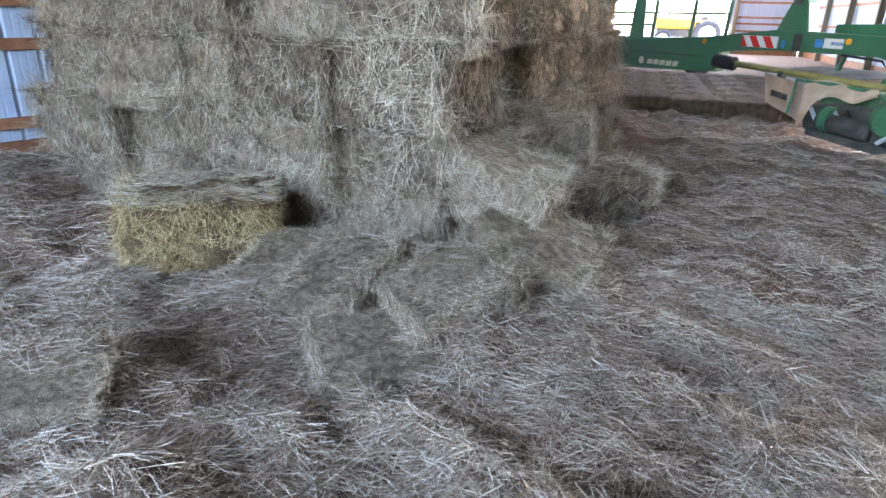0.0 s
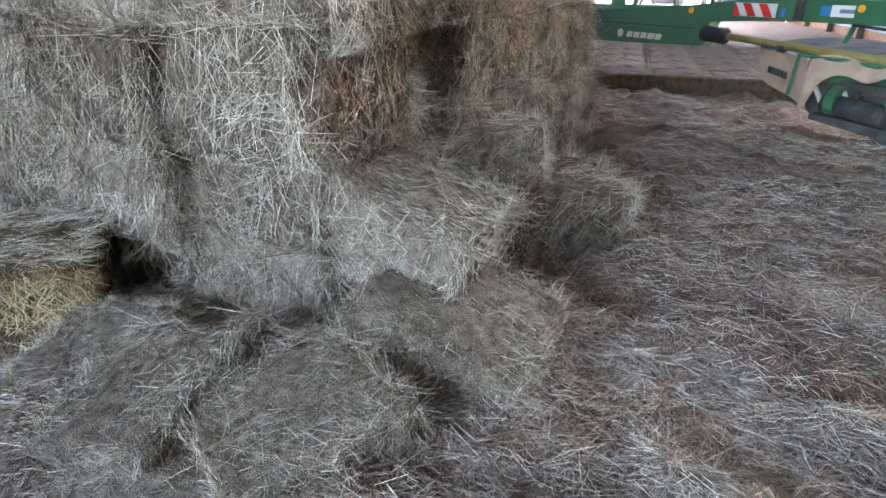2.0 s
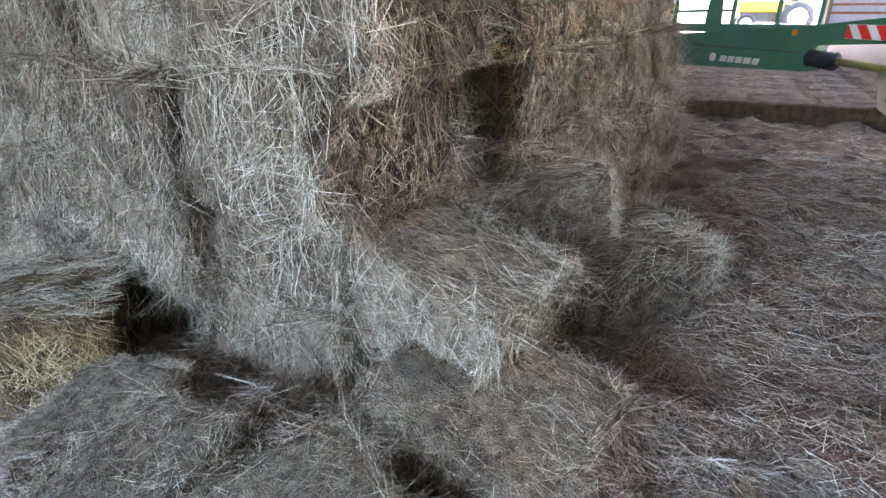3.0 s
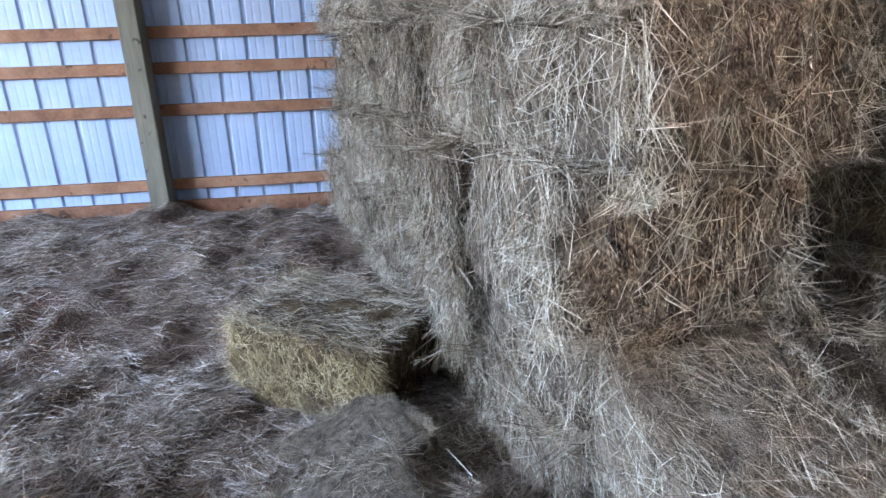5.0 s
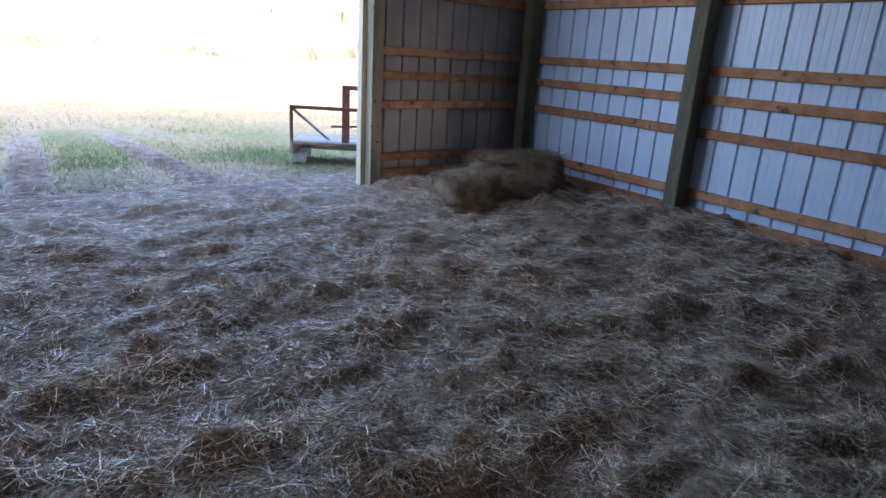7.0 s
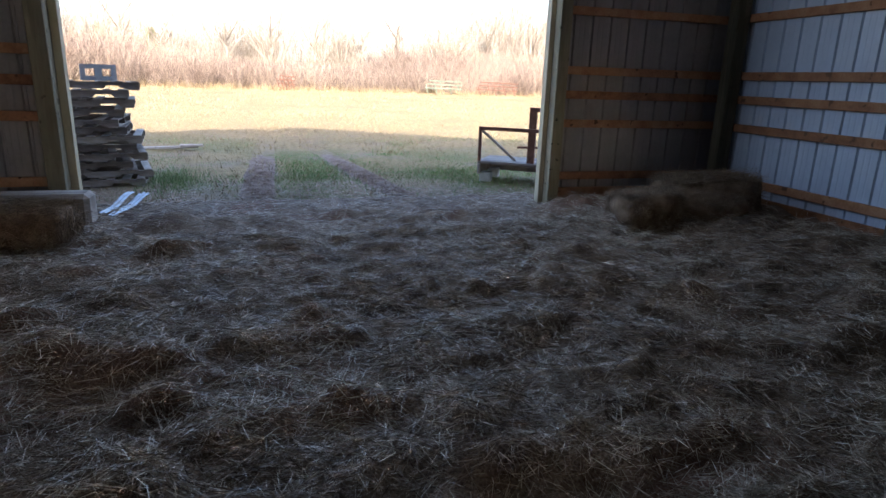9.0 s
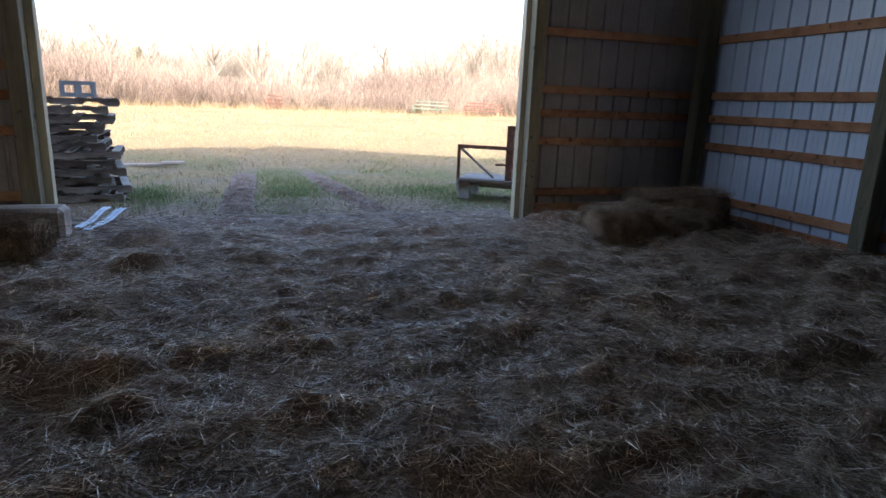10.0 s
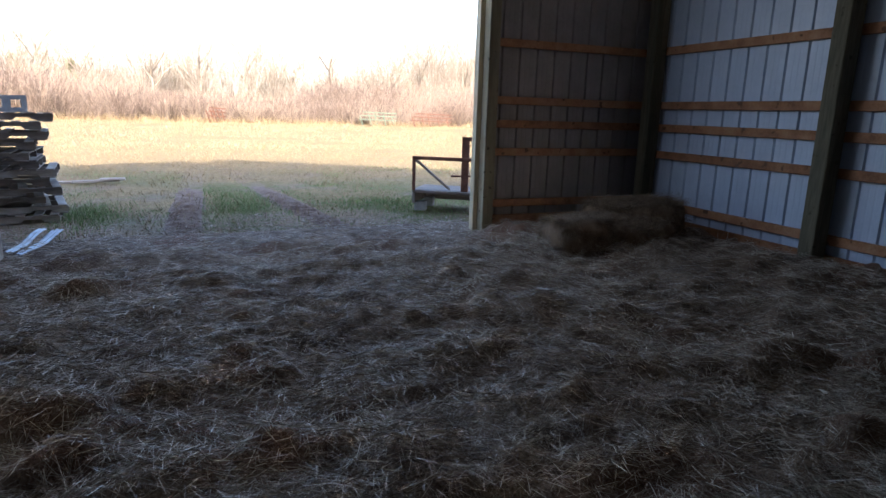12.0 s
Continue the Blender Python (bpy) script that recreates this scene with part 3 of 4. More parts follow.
# bales in the south-west corner and by the doorway
OLD = "old brown hay bale slumped on the floor by the wall"
bale(-3.2, -3.15, 0.05, 78, 0.74, 0.6, 0.38, 6, rx=5, ry=-6, label=OLD, group="bales by the doorway")
bale(-3.78, -3.1, 0.05, 24, 0.74, 0.74, 0.4, 6, rx=-6, ry=4, label=OLD, group="bales by the doorway")
bale(-4.04, -3.34, 0.05, -14, 0.95, 0.85, 0.5, 6, rx=4, ry=4, label=OLD, group="bales by the doorway")
bale(2.36, -3.42, 0.02, -10, 0.95, 0.5, 0.37, 6, label="brown hay bale lying before a timber beam", group="bales by the doorway")
# a low bank of bales under the machine
BANK = "low bank of old brown hay bales on the floor"
for k in range(5):
    a = k / 4
    bale(-3.1 + 2.6 * a, 9.0 + 1.05 * a, 0.0, 21, 0.72, 0.6, 0.31, 7, label=BANK, group="bank of bales")
    for row in range(5):
        bale(-3.4 - 0.3 * row + 2.6 * a, 9.65 + 0.82 * row + 1.05 * a, 0.0, 21, 0.75, 0.9, 0.3, 7, label=BANK, group="bank of bales")


# ---- loose hay over the floor ----
def scatter(n, x0, x1, y0, y1, lmin, lmax, wmin, wmax, keep=None, lift=0.02, flat=0.16):
    x, y = RNG.uniform(x0, x1, n), RNG.uniform(y0, y1, n)
    if keep is not None:
        k = keep(x, y)
        x, y = x[k], y[k]
    m = len(x)
    a = np.where(RNG.random(m) < 0.45, 9.0 * rough(x, y, 0.3) + 5.0 * rough(y + 3, x, 0.12) + RNG.normal(0, 0.6, m), RNG.uniform(0, 2 * np.pi, m))
    base = np.stack([x, y, floor_z(x, y) + RNG.uniform(0.0, lift, m)], 1)
    d = np.stack([np.cos(a), np.sin(a), RNG.normal(0.03, flat, m)], 1)
    ln = RNG.uniform(lmin, lmax, m)
    tip = base + d * ln[:, None]
    tz = floor_z(tip[:, 0], tip[:, 1])
    d[:, 2] += np.clip(tz + 0.004 - tip[:, 2], 0, None) / ln
    return blades(base, d, ln, RNG.uniform(wmin, wmax, m), 0.6)


spill = lambda x, y: RNG.random(len(x)) < np.clip((y + 6.6) / 2.4, 0, 1) ** 1.5
loose = np.concatenate([
    scatter(190000, -2.4, 1.5, 0.5, 3.4, 0.03, 0.1, 0.0013, 0.0028),
    scatter(70000, -4.75, 2.6, -0.2, 3.0, 0.03, 0.11, 0.0015, 0.0032),
    scatter(110000, -4.75, 3.2, -3.6, 0.3, 0.035, 0.12, 0.002, 0.004),
    scatter(80000, -1.2, 2.4, 3.0, 7.5, 0.03, 0.1, 0.0016, 0.0034),
    scatter(26000, -4.7, 4.2, 7.0, 11.8, 0.05, 0.13, 0.003, 0.005),
    scatter(44000, -4.7, 3.5, -7.0, -3.0, 0.04, 0.13, 0.002, 0.0042, spill),
    scatter(22000, -4.7, 2.6, -3.6, 3.2, 0.06, 0.16, 0.0014, 0.0028, lift=0.05, flat=0.4),
])
tagged(new("loose_hay", quads("loose_hay", loose, M_straw_floor)), "loose trodden hay scattered over the floor", "hay", kind="stuff")


# ---- outside: grass, brush, far woods ----
def tufts(n, x0, x1, y0, y1, h0, h1, w, keep):
    x, y = RNG.uniform(x0, x1, n), RNG.uniform(y0, y1, n)
    k = keep(x, y)
    x, y = x[k], y[k]
    m = len(x)
    d = np.stack([RNG.normal(0, 0.5, m), RNG.normal(0, 0.5, m), np.ones(m)], 1)
    return blades(np.stack([x, y, np.full(m, -0.02)], 1), d, RNG.uniform(h0, h1, m), np.full(m, w), 0.2)


def off_track(x, y):
    return np.all([np.abs(x - a * y - c) > 0.2 for a, c in LANES], axis=0)


green_at = lambda x, y: (rough(x, y, 1.3) + 0.5 * rough(y, x, 0.4) > 0.8) & off_track(x, y) & (RNG.random(len(x)) < np.clip((-4.8 - y) / 2.5, 0, 1) * np.clip((y + 14) / 5, 0, 1))
lush = lambda x, y: (np.exp(-((x + 0.25) / 0.5) ** 2 - ((y + 6.6) / 2.0) ** 2) + np.exp(-((x + 2.5) / 0.85) ** 2 - ((y + 7.0) / 1.9) ** 2) > RNG.random(len(x)) * 1.1) & off_track(x, y)
clump = lambda x, y: np.exp(-((x - 1.6) / 0.28) ** 2 - ((y + 6.6) / 0.8) ** 2) > RNG.random(len(x))
tagged(new("grass", quads("grass", np.concatenate([tufts(60000, -6, 5, -14, -4.8, 0.02, 0.05, 0.006, green_at), tufts(130000, -4.5, 1.5, -11, -4.7, 0.02, 0.06, 0.005, lush), tufts(12000, 0.8, 2.4, -8.6, -5, 0.05, 0.14, 0.006, clump)]), M_grass)), "green grass tufts in the barn's shade", "grass", kind="stuff")
tagged(new("dry_grass", quads("dry_grass", np.concatenate([tufts(45000, -14, 10, -26, -5.2, 0.03, 0.1, 0.01, lambda x, y: rough(x, y, 1.1) > 0.3), tufts(36000, -45, 30, -58, -20, 0.05, 0.16, 0.03, lambda x, y: rough(x, y, 3.0) > 0.35), tufts(16000, -60, 40, -62, -53, 0.3, 0.8, 0.03, lambda x, y: rough(x, y, 2.0) > 0.3)]), M_drygrass)), "short dry winter grass", "grass", kind="stuff")


def brush(n, x0, x1, y0, y1, h, spread, w, mat_name, mat, label, stems=70):
    """Clumps of bare upright shoots."""
    cx, cy = RNG.uniform(x0, x1, n), RNG.uniform(y0, y1, n)
    hh = h * (0.45 + 0.75 * rough(cx, cy, 7.0)) * RNG.uniform(0.7, 1.15, n) * (1 + 0.5 * np.clip((-22 - cx) / 15, 0, 1))
    i = np.repeat(np.arange(n), stems)
    m = len(i)
    t = RNG.uniform(0.0, 0.8, m)
    a = RNG.uniform(0, 2 * np.pi, m)
    rad = RNG.uniform(0, 1, m) * spread * (0.3 + t)
    base = np.stack([cx[i] + rad * np.cos(a), cy[i] + rad * np.sin(a), hh[i] * t], 1)
    d = np.stack([np.cos(a) * 0.5 + RNG.normal(0, 0.3, m), np.sin(a) * 0.5 + RNG.normal(0, 0.3, m), np.full(m, 1.0)], 1)
    c = blades(base, d, RNG.uniform(0.3, 0.55, m) * hh[i] * (1.15 - t), RNG.uniform(0.5, 1.3, m) * w, 0.3)
    return tagged(new(mat_name, quads(mat_name, c, mat)), label, "brush", kind="stuff")


M_pale = material("pale bare wood", [(0.0, (0.13, 0.1, 0.07)), (0.5, (0.25, 0.2, 0.145)), (1.0, (0.38, 0.325, 0.25))], scale=0.1, rough=0.9, bump=0, per="island")
brush(1500, -62, 44, -67, -55, 4.3, 1.9, 0.03, "brush", M_twig, "bare reddish-brown brush along the field edge", 120)
brush(460, -75, 60, -86, -69, 10.5, 2.8, 0.055, "far_woods", M_pale, "bare far woods behind the brush", 110)


def bare_tree(x, y, h, seed):
    """A leafless tree: tapered trunk, forking limbs and fine twigs."""
    r = random.Random(seed)
    root = tagged(new("bare_tree"), "pale leafless tree standing behind the brush", "tree", "trees behind the brush")
    root.matrix_world = pose(x, y, 0, 0, 0, r.uniform(0, 360))
    trunk, crown = bmesh.new(), bmesh.new()
    tube(trunk, [(0, 0, 0), (0.1, 0.05, h * 0.25), (0.0, 0.1, h * 0.5)], [0.17, 0.13, 0.09], 6)

    def grow(p, d, ln, rad, depth):
        q = p + d * ln
        mid = (p + q) / 2 + Vector((r.uniform(-1, 1), r.uniform(-1, 1), 0)) * ln * 0.08
        tube(crown, [p, mid, q], [rad, rad * 0.8, rad * 0.55], 4)
        if depth:
            for _ in range(3):
                grow(p + (q - p) * r.uniform(0.45, 1.0), (d + Vector((r.uniform(-1, 1), r.uniform(-1, 1), r.uniform(-0.1, 0.7))) * 0.75).normalized(), ln * r.uniform(0.5, 0.75), rad * 0.55, depth - 1)

    for k in range(5):
        a = 2.4 * k + r.uniform(-0.5, 0.5)
        grow(Vector((0.05, 0.08, h * (0.28 + 0.055 * k))), Vector((0.55 * math.cos(a), 0.55 * math.sin(a), 0.8)).normalized(), h * 0.26, 0.1, 3)
    part("trunk", trunk, M_pale, root, smooth=True)
    part("crown", crown, M_pale, root, "crown of bare pale twigs")


rt = random.Random(21)
for k in range(15):
    bare_tree(-47 + 5.2 * k + rt.uniform(-1.6, 1.6), -69 + rt.uniform(-3, 3), rt.uniform(8.5, 12.0), 40 + k)


def cedar(x, y, h, seed):
    """A narrow evergreen of drooping sprays round a trunk."""
    root = tagged(new("evergreen"), "dull green evergreen among the bare brush", "tree", "evergreens in the brush")
    root.matrix_world = pose(x, y, 0)
    part("trunk", tube(bmesh.new(), [(0, 0, 0), (0, 0, h * 0.9)], [0.12, 0.03], 6), M_twig, root)
    r = np.random.default_rng(seed)
    n = 2600
    t, a = r.uniform(0.08, 1, n) ** 0.8, r.uniform(0, 6.28, n)
    rad = h * 0.34 * (1.03 - t) * r.uniform(0.3, 1, n) * (0.8 + 0.4 * np.sin(9 * t + seed))
    base = np.stack([rad * np.cos(a), rad * np.sin(a), h * t], 1)
    d = np.stack([np.cos(a), np.sin(a), r.uniform(-0.3, 0.7, n)], 1)
    crown = new("crown", quads("crown", blades(base, d, r.uniform(0.2, 0.5, n), r.uniform(0.04, 0.1, n)), M_cedar))
    crown.parent = root


for x, y, h, k in ((-25.5, -74, 5.0, 1), (11.5, -72, 5.6, 3), (17.0, -75, 6.0, 4), (24.0, -73, 6.0, 5), (-34.0, -70, 5.4, 6)):
    cedar(x, y, h, k)

# wooded hill far beyond the field
bm = bmesh.new()
hx, hy = np.arange(-560, -39, 20.0), np.arange(-420, -159, 20.0)
rows = [[bm.verts.new((x, y, -1 + 105 * math.exp(-((x + 270) / 120) ** 2 - ((y + 300) / 90) ** 2) * (0.85 + 0.3 * float(rough(x, y, 45.0))))) for x in hx] for y in hy]
for a, b in zip(rows, rows[1:]):
    for i in range(len(hx) - 1):
        bm.faces.new((a[i], a[i + 1], b[i + 1], b[i]))
M_hill = material("bare wooded hillside", [(0.2, (0.09, 0.065, 0.05)), (0.6, (0.17, 0.13, 0.10)), (0.9, (0.25, 0.2, 0.16))], scale=0.12, rough=0.95, bump=0.6, fine=0.6, dist=2.0)
tagged(part("backdrop", bm, M_hill, smooth=True), "bare wooded hill beyond the field", "hill", kind="structure")


# clods pressed up by tyre lugs along the two wheel tracks
M_clod = material("trodden brown soil", [(0.2, (0.09, 0.055, 0.037)), (0.55, (0.18, 0.12, 0.083)), (0.9, (0.30, 0.225, 0.165))], scale=7, rough=0.95, bump=0.6, fine=60, dist=0.02)
for slope, off in LANES:
    ty, tx = np.arange(-9.8, -4.5, 0.035), np.linspace(-0.24, 0.24, 14)
    T, U = np.meshgrid(ty, tx, indexing="ij")
    lug = np.clip(np.sin(2 * np.pi * (T + 0.5 * np.abs(U)) / 0.17 + 3 * rough(T, U, 0.5)), -0.2, 1)
    fade = np.clip(1.2 - (U / 0.21) ** 2, 0, 1) * np.clip((T + 9.8) / 2.5, 0, 1) * np.clip((-4.5 - T) / 0.8, 0, 1)
    Z = -0.035 + fade * (0.03 + 0.04 * lug * rough(U, T, 0.15) + 0.03 * (rough(T, U, 0.09) - 0.5))
    cx = slope * T + off + U
    grid = np.arange(T.size).reshape(T.shape)
    me = bpy.data.meshes.new("track")
    me.from_pydata(np.stack([cx, T, Z], -1).reshape(-1, 3).tolist(), [], np.stack([grid[:-1, :-1], grid[1:, :-1], grid[1:, 1:], grid[:-1, 1:]], -1).reshape(-1, 4).tolist())
    me.flip_normals()
    me.materials.append(M_clod)
    tagged(new("track", me), "brown wheel track with tyre lug prints", "track", kind="structure")


# ---- the green mower behind the stack ----
M_green = material("green machine paint", [(0.2, (0.035, 0.115, 0.055)), (0.8, (0.058, 0.175, 0.088))], scale=3, rough=0.38, bump=0.05, fine=30, stain=(4, 0.6, 0.85, (0.09, 0.11, 0.07)), gloss=0.5)
M_white = material("white paint", [(0.2, (0.68, 0.68, 0.66)), (0.8, (0.8, 0.8, 0.78))], scale=5, rough=0.5, bump=0)
M_cream = material("cream lettering", [(0.2, (0.55, 0.52, 0.42)), (0.8, (0.7, 0.67, 0.56))], scale=9, rough=0.6, bump=0)
M_red = material("red reflector", [(0.2, (0.5, 0.02, 0.015)), (0.8, (0.62, 0.035, 0.025))], scale=9, rough=0.4, bump=0)
M_blue = material("blue sticker", [(0.2, (0.04, 0.17, 0.45)), (0.8, (0.07, 0.25, 0.58))], scale=9, rough=0.45, bump=0)
M_amber = material("amber reflector", [(0.2, (0.6, 0.25, 0.01)), (0.8, (0.75, 0.36, 0.02))], scale=9, rough=0.3, bump=0)
M_yellow = material("yellow shaft guard", [(0.2, (0.17, 0.145, 0.04)), (0.8, (0.3, 0.265, 0.085))], scale=8, rough=0.5, bump=0.05)
M_rubber = material("black rubber", [(0.2, (0.012, 0.012, 0.014)), (0.8, (0.04, 0.04, 0.042))], scale=20, rough=0.7, bump=0.2, stain=(5, 0.55, 0.8, (0.10, 0.085, 0.065)))
M_canvas = material("dusty canvas", [(0.2, (0.38, 0.28, 0.19)), (0.8, (0.56, 0.45, 0.33))], scale=5, rough=0.9, bump=0.3, fine=120, stain=(3, 0.55, 0.8, (0.28, 0.18, 0.11)))
M_dark = material("greasy dark steel", [(0.2, (0.02, 0.022, 0.02)), (0.8, (0.09, 0.09, 0.08))], scale=9, rough=0.55, bump=0.2)
M_rim = material("grey rim paint", [(0.2, (0.38, 0.4, 0.42)), (0.8, (0.55, 0.57, 0.59))], scale=8, rough=0.4, metal=0.2, bump=0.05)
M_tarp = material("dark rubber apron", [(0.2, (0.05, 0.055, 0.06)), (0.8, (0.12, 0.125, 0.13))], scale=4, rough=0.45, bump=0.15)
M_yellowpaint = material("yellow tractor paint", [(0.2, (0.55, 0.36, 0.02)), (0.8, (0.7, 0.48, 0.04))], scale=4, rough=0.4, bump=0.03)


def wheel(name, parent, x, y, z, r, w, label=""):
    """Tyre with lugs, rim dish and hub; axle along local y."""
    bm = bmesh.new()
    prof = [(r * 0.58, w * 0.40), (r * 0.72, w * 0.5), (r * 0.9, w * 0.48), (r * 0.985, w * 0.34), (r, 0.0)]
    prof = prof + [(a, -b) for a, b in prof[-2::-1]]
    seg = 36
    rings = []
    for k in range(seg):
        t = 2 * math.pi * k / seg
        lug = 1.0 if k % 2 else 0.965
        rings.append([bm.verts.new((a * (lug if a > 0.8 * r else 1) * math.cos(t), b, a * (lug if a > 0.8 * r else 1) * math.sin(t))) for a, b in prof])
    for k in range(seg):
        A, B = rings[k], rings[(k + 1) % seg]
        for i in range(len(prof) - 1):
            bm.faces.new((A[i], A[i + 1], B[i + 1], B[i]))
    bmesh.ops.recalc_face_normals(bm, faces=bm.faces[:])
    tyre = part(name, bm, M_rubber, parent, label or "black ribbed tyre")
    tyre.location = (x, y, z)
    bm = bmesh.new()
    pr = [(0.02, w * 0.3), (r * 0.16, w * 0.3), (r * 0.2, w * 0.12), (r * 0.45, w * 0.16), (r * 0.5, w * 0.38), (r * 0.6, w * 0.42), (r * 0.6, -w * 0.42), (0.02, -w * 0.3)]
    rings = [[bm.verts.new((a * math.cos(t), b, a * math.sin(t))) for a, b in pr] for t in (2 * math.pi * k / 24 for k in range(24))]
    for k in range(24):
        A, B = rings[k], rings[(k + 1) % 24]
        for i in range(len(pr) - 1):
            bm.faces.new((A[i], A[i + 1], B[i + 1], B[i]))
    bmesh.ops.recalc_face_normals(bm, faces=bm.faces[:])
    part("rim", bm, M_rim, tyre, "pale grey wheel rim", smooth=True)
    bm = bmesh.new()
    tube(bm, [(0, w * 0.2, 0), (0, w * 0.42, 0)], r * 0.17, 10)
    part("hub", bm, M_green, tyre, "green wheel hub")
    return tyre


def cloth(bm, rows, thick=0.006):
    """A sheet over rows of points, given thickness."""
    vs = [[bm.verts.new(p) for p in row] for row in rows]
    for a, b in zip(vs, vs[1:]):
        for i in range(len(a) - 1):
            bm.faces.new((a[i], a[i + 1], b[i + 1], b[i]))
    bmesh.ops.recalc_face_normals(bm, faces=bm.faces[:])
    bmesh.ops.solidify(bm, geom=bm.faces[:], thickness=thick)
    return bm


def mower():
    """Trailed disc mower: local x along its drawbar, local +y to the open floor."""
    root = tagged(new("disc_mower"), "green trailed disc mower with long drawbar and beige canvas aprons", "farm machine")
    root.matrix_world = Matrix(((-0.9, -0.437, 0, 0.9), (0.437, -0.9, 0, 7.1), (0, 0, 1, 0), (0, 0, 0, 1)))
    bm = prism(bmesh.new(), [(4.6, 0.66), (2.46, 0.75), (2.40, 0.78), (2.38, 0.98), (1.7, 1.03), (0.66, 1.03), (0.5, 0.97), (0.43, 0.85), (0.42, 0.47), (0.06, 0.47), (0.05, 0.98), (0.2, 1.1), (0.55, 1.2), (1.7, 1.235), (2.6, 1.13), (4.6, 0.99)], -0.16, 0.0, 0.012)
    arm = part("drawbar", bm, M_green, root, "long green box-section drawbar")
    part("weld_seam", prism(bmesh.new(), [(4.3, 0.915), (2.55, 0.915), (2.55, 0.905), (4.3, 0.905)], -0.002, 0.004), M_dark, arm)
    # pale raised marks in place of the maker's name
    x = 3.5
    for w in (0.085, 0.085, 0.085, 0.09, 0.08):
        part("lettering", prism(bmesh.new(), [(x, 0.765), (x - 0.02, 0.825), (x - w - 0.02, 0.825), (x - w, 0.765)], 0.0, 0.004), M_cream, arm, "pale lettering bar")
        x -= w + 0.022
    bm = bmesh.new()
    tube(bm, [(3.6, 0.0, 0.8), (3.6, 0.005, 0.8)], 0.045, 16)
    part("emblem", bm, M_cream, arm, "pale round emblem")
    sign = part("warning_panel", prism(bmesh.new(), [(2.11, 1.05), (1.68, 1.05), (1.68, 1.165), (2.11, 1.165)], 0.002, 0.016), M_white, root, "red and white striped warning panel")
    for outline in ([(1.70, 1.052), (1.785, 1.052), (1.86, 1.163), (1.775, 1.163)], [(1.865, 1.052), (1.95, 1.052), (2.025, 1.163), (1.94, 1.163)], [(2.03, 1.052), (2.108, 1.052), (2.108, 1.16), (2.1, 1.163)]):
        part("stripe", prism(bmesh.new(), outline, 0.0165, 0.019), M_red, sign, "red reflective stripe")
    for a, b, z0, z1, mt in ((1.64, 1.6, 1.06, 1.13, M_blue), (1.28, 1.2, 1.085, 1.16, M_blue), (1.19, 1.0, 1.08, 1.17, M_white), (1.12, 1.0, 1.11, 1.14, M_blue), (0.36, 0.2, 0.66, 0.72, M_blue), (0.36, 0.2, 0.72, 0.77, M_white)):
        part("sticker", prism(bmesh.new(), [(a, z0), (b, z0), (b, z1), (a, z1)], 0.0, 0.004), mt, arm, "printed sticker")
    for a, z in ((2.62, 1.08), (0.95, 1.15)):
        part("reflector", tube(bmesh.new(), [(a, 0.0, z), (a, 0.015, z)], 0.028, 14), M_amber, arm, "round amber reflector")
    part("pivot_bracket", prism(bmesh.new(), [(1.78, 1.22), (1.66, 1.5), (1.62, 1.56), (1.52, 1.56), (1.48, 1.48), (1.42, 1.22)], -0.24, -0.06, 0.01), M_green, root, "upright green pivot bracket")
    part("pivot_pin", tube(bmesh.new(), [(1.57, -0.28, 1.5), (1.57, -0.02, 1.5)], 0.03, 10), M_dark, root)
    part("hinge", boxed(1.42, 1.5, 0.0, 0.03, 1.04, 1.2, 0.005), M_dark, root)
    part("rear_beam", prism(bmesh.new(), [(1.5, 1.3), (-0.6, 1.36), (-0.6, 1.2), (1.5, 1.16)], -0.75, -0.6, 0.01), M_green, root, "green rear beam")
    for k in range(2):
        part("brace", tube(bmesh.new(), [(1.2 - 0.5 * k, -0.5, 1.2), (1.35 - 0.5 * k, -0.45, 0.6)], 0.025), M_green, root)
    # drive shaft with its rubber boot
    bm = tube(bmesh.new(), [(2.1, 0.12, 0.875), (1.2, 0.12, 0.825), (0.45, 0.12, 0.785)], [0.032, 0.032, 0.03], 10)
    part("shaft_guard", bm, M_yellow, root, "yellow plastic drive shaft guard", True)
    pts = [(2.34 - 0.03 * k, 0.12, 0.885 - 0.0018 * k) for k in range(11)]
    part("rubber_boot", tube(bmesh.new(), pts, [0.05 if k in (0, 10) else (0.078 if k % 2 else 0.064) for k in range(11)], 12), M_rubber, root, "dark ribbed rubber boot", True)
    part("clamp", tube(bmesh.new(), [(1.5, 0.12, 0.82), (1.44, 0.12, 0.814)], 0.04, 10), M_dark, root)
    part("guard_bar", tube(bmesh.new(), [(1.3, 0.16, 0.45), (1.27, 0.16, 0.78), (0.9, 0.17, 0.77), (0.5, 0.16, 0.74), (0.4, 0.12, 0.66)], 0.018), M_green, root, "bent green guard bar")
    # mower bed, aprons, covers
    rows = [[(2.02 - 0.82 * a - 0.07 * v, -0.36 + 0.5 * a + 0.02 * math.sin(7 * a), 0.77 - 0.03 * a - 0.3 * v - 0.08 * v * a) for a in np.linspace(0, 1, 8)] for v in np.linspace(0, 1, 5)]
    part("side_apron", cloth(bmesh.new(), rows), M_canvas, root, "beige side apron with faded lettering")
    for k in range(6):
        a = 0.3 + 0.07 * k
        p = Vector((2.02 - 0.82 * a - 0.03, -0.335 + 0.5 * a + 0.016, 0.6 - 0.03 * a))
        part("lettering", boxed(p.x - 0.012, p.x + 0.012, p.y - 0.003, p.y + 0.01, p.z - 0.03, p.z + 0.03, 0.0), M_dark, root, "faded lettering bar")
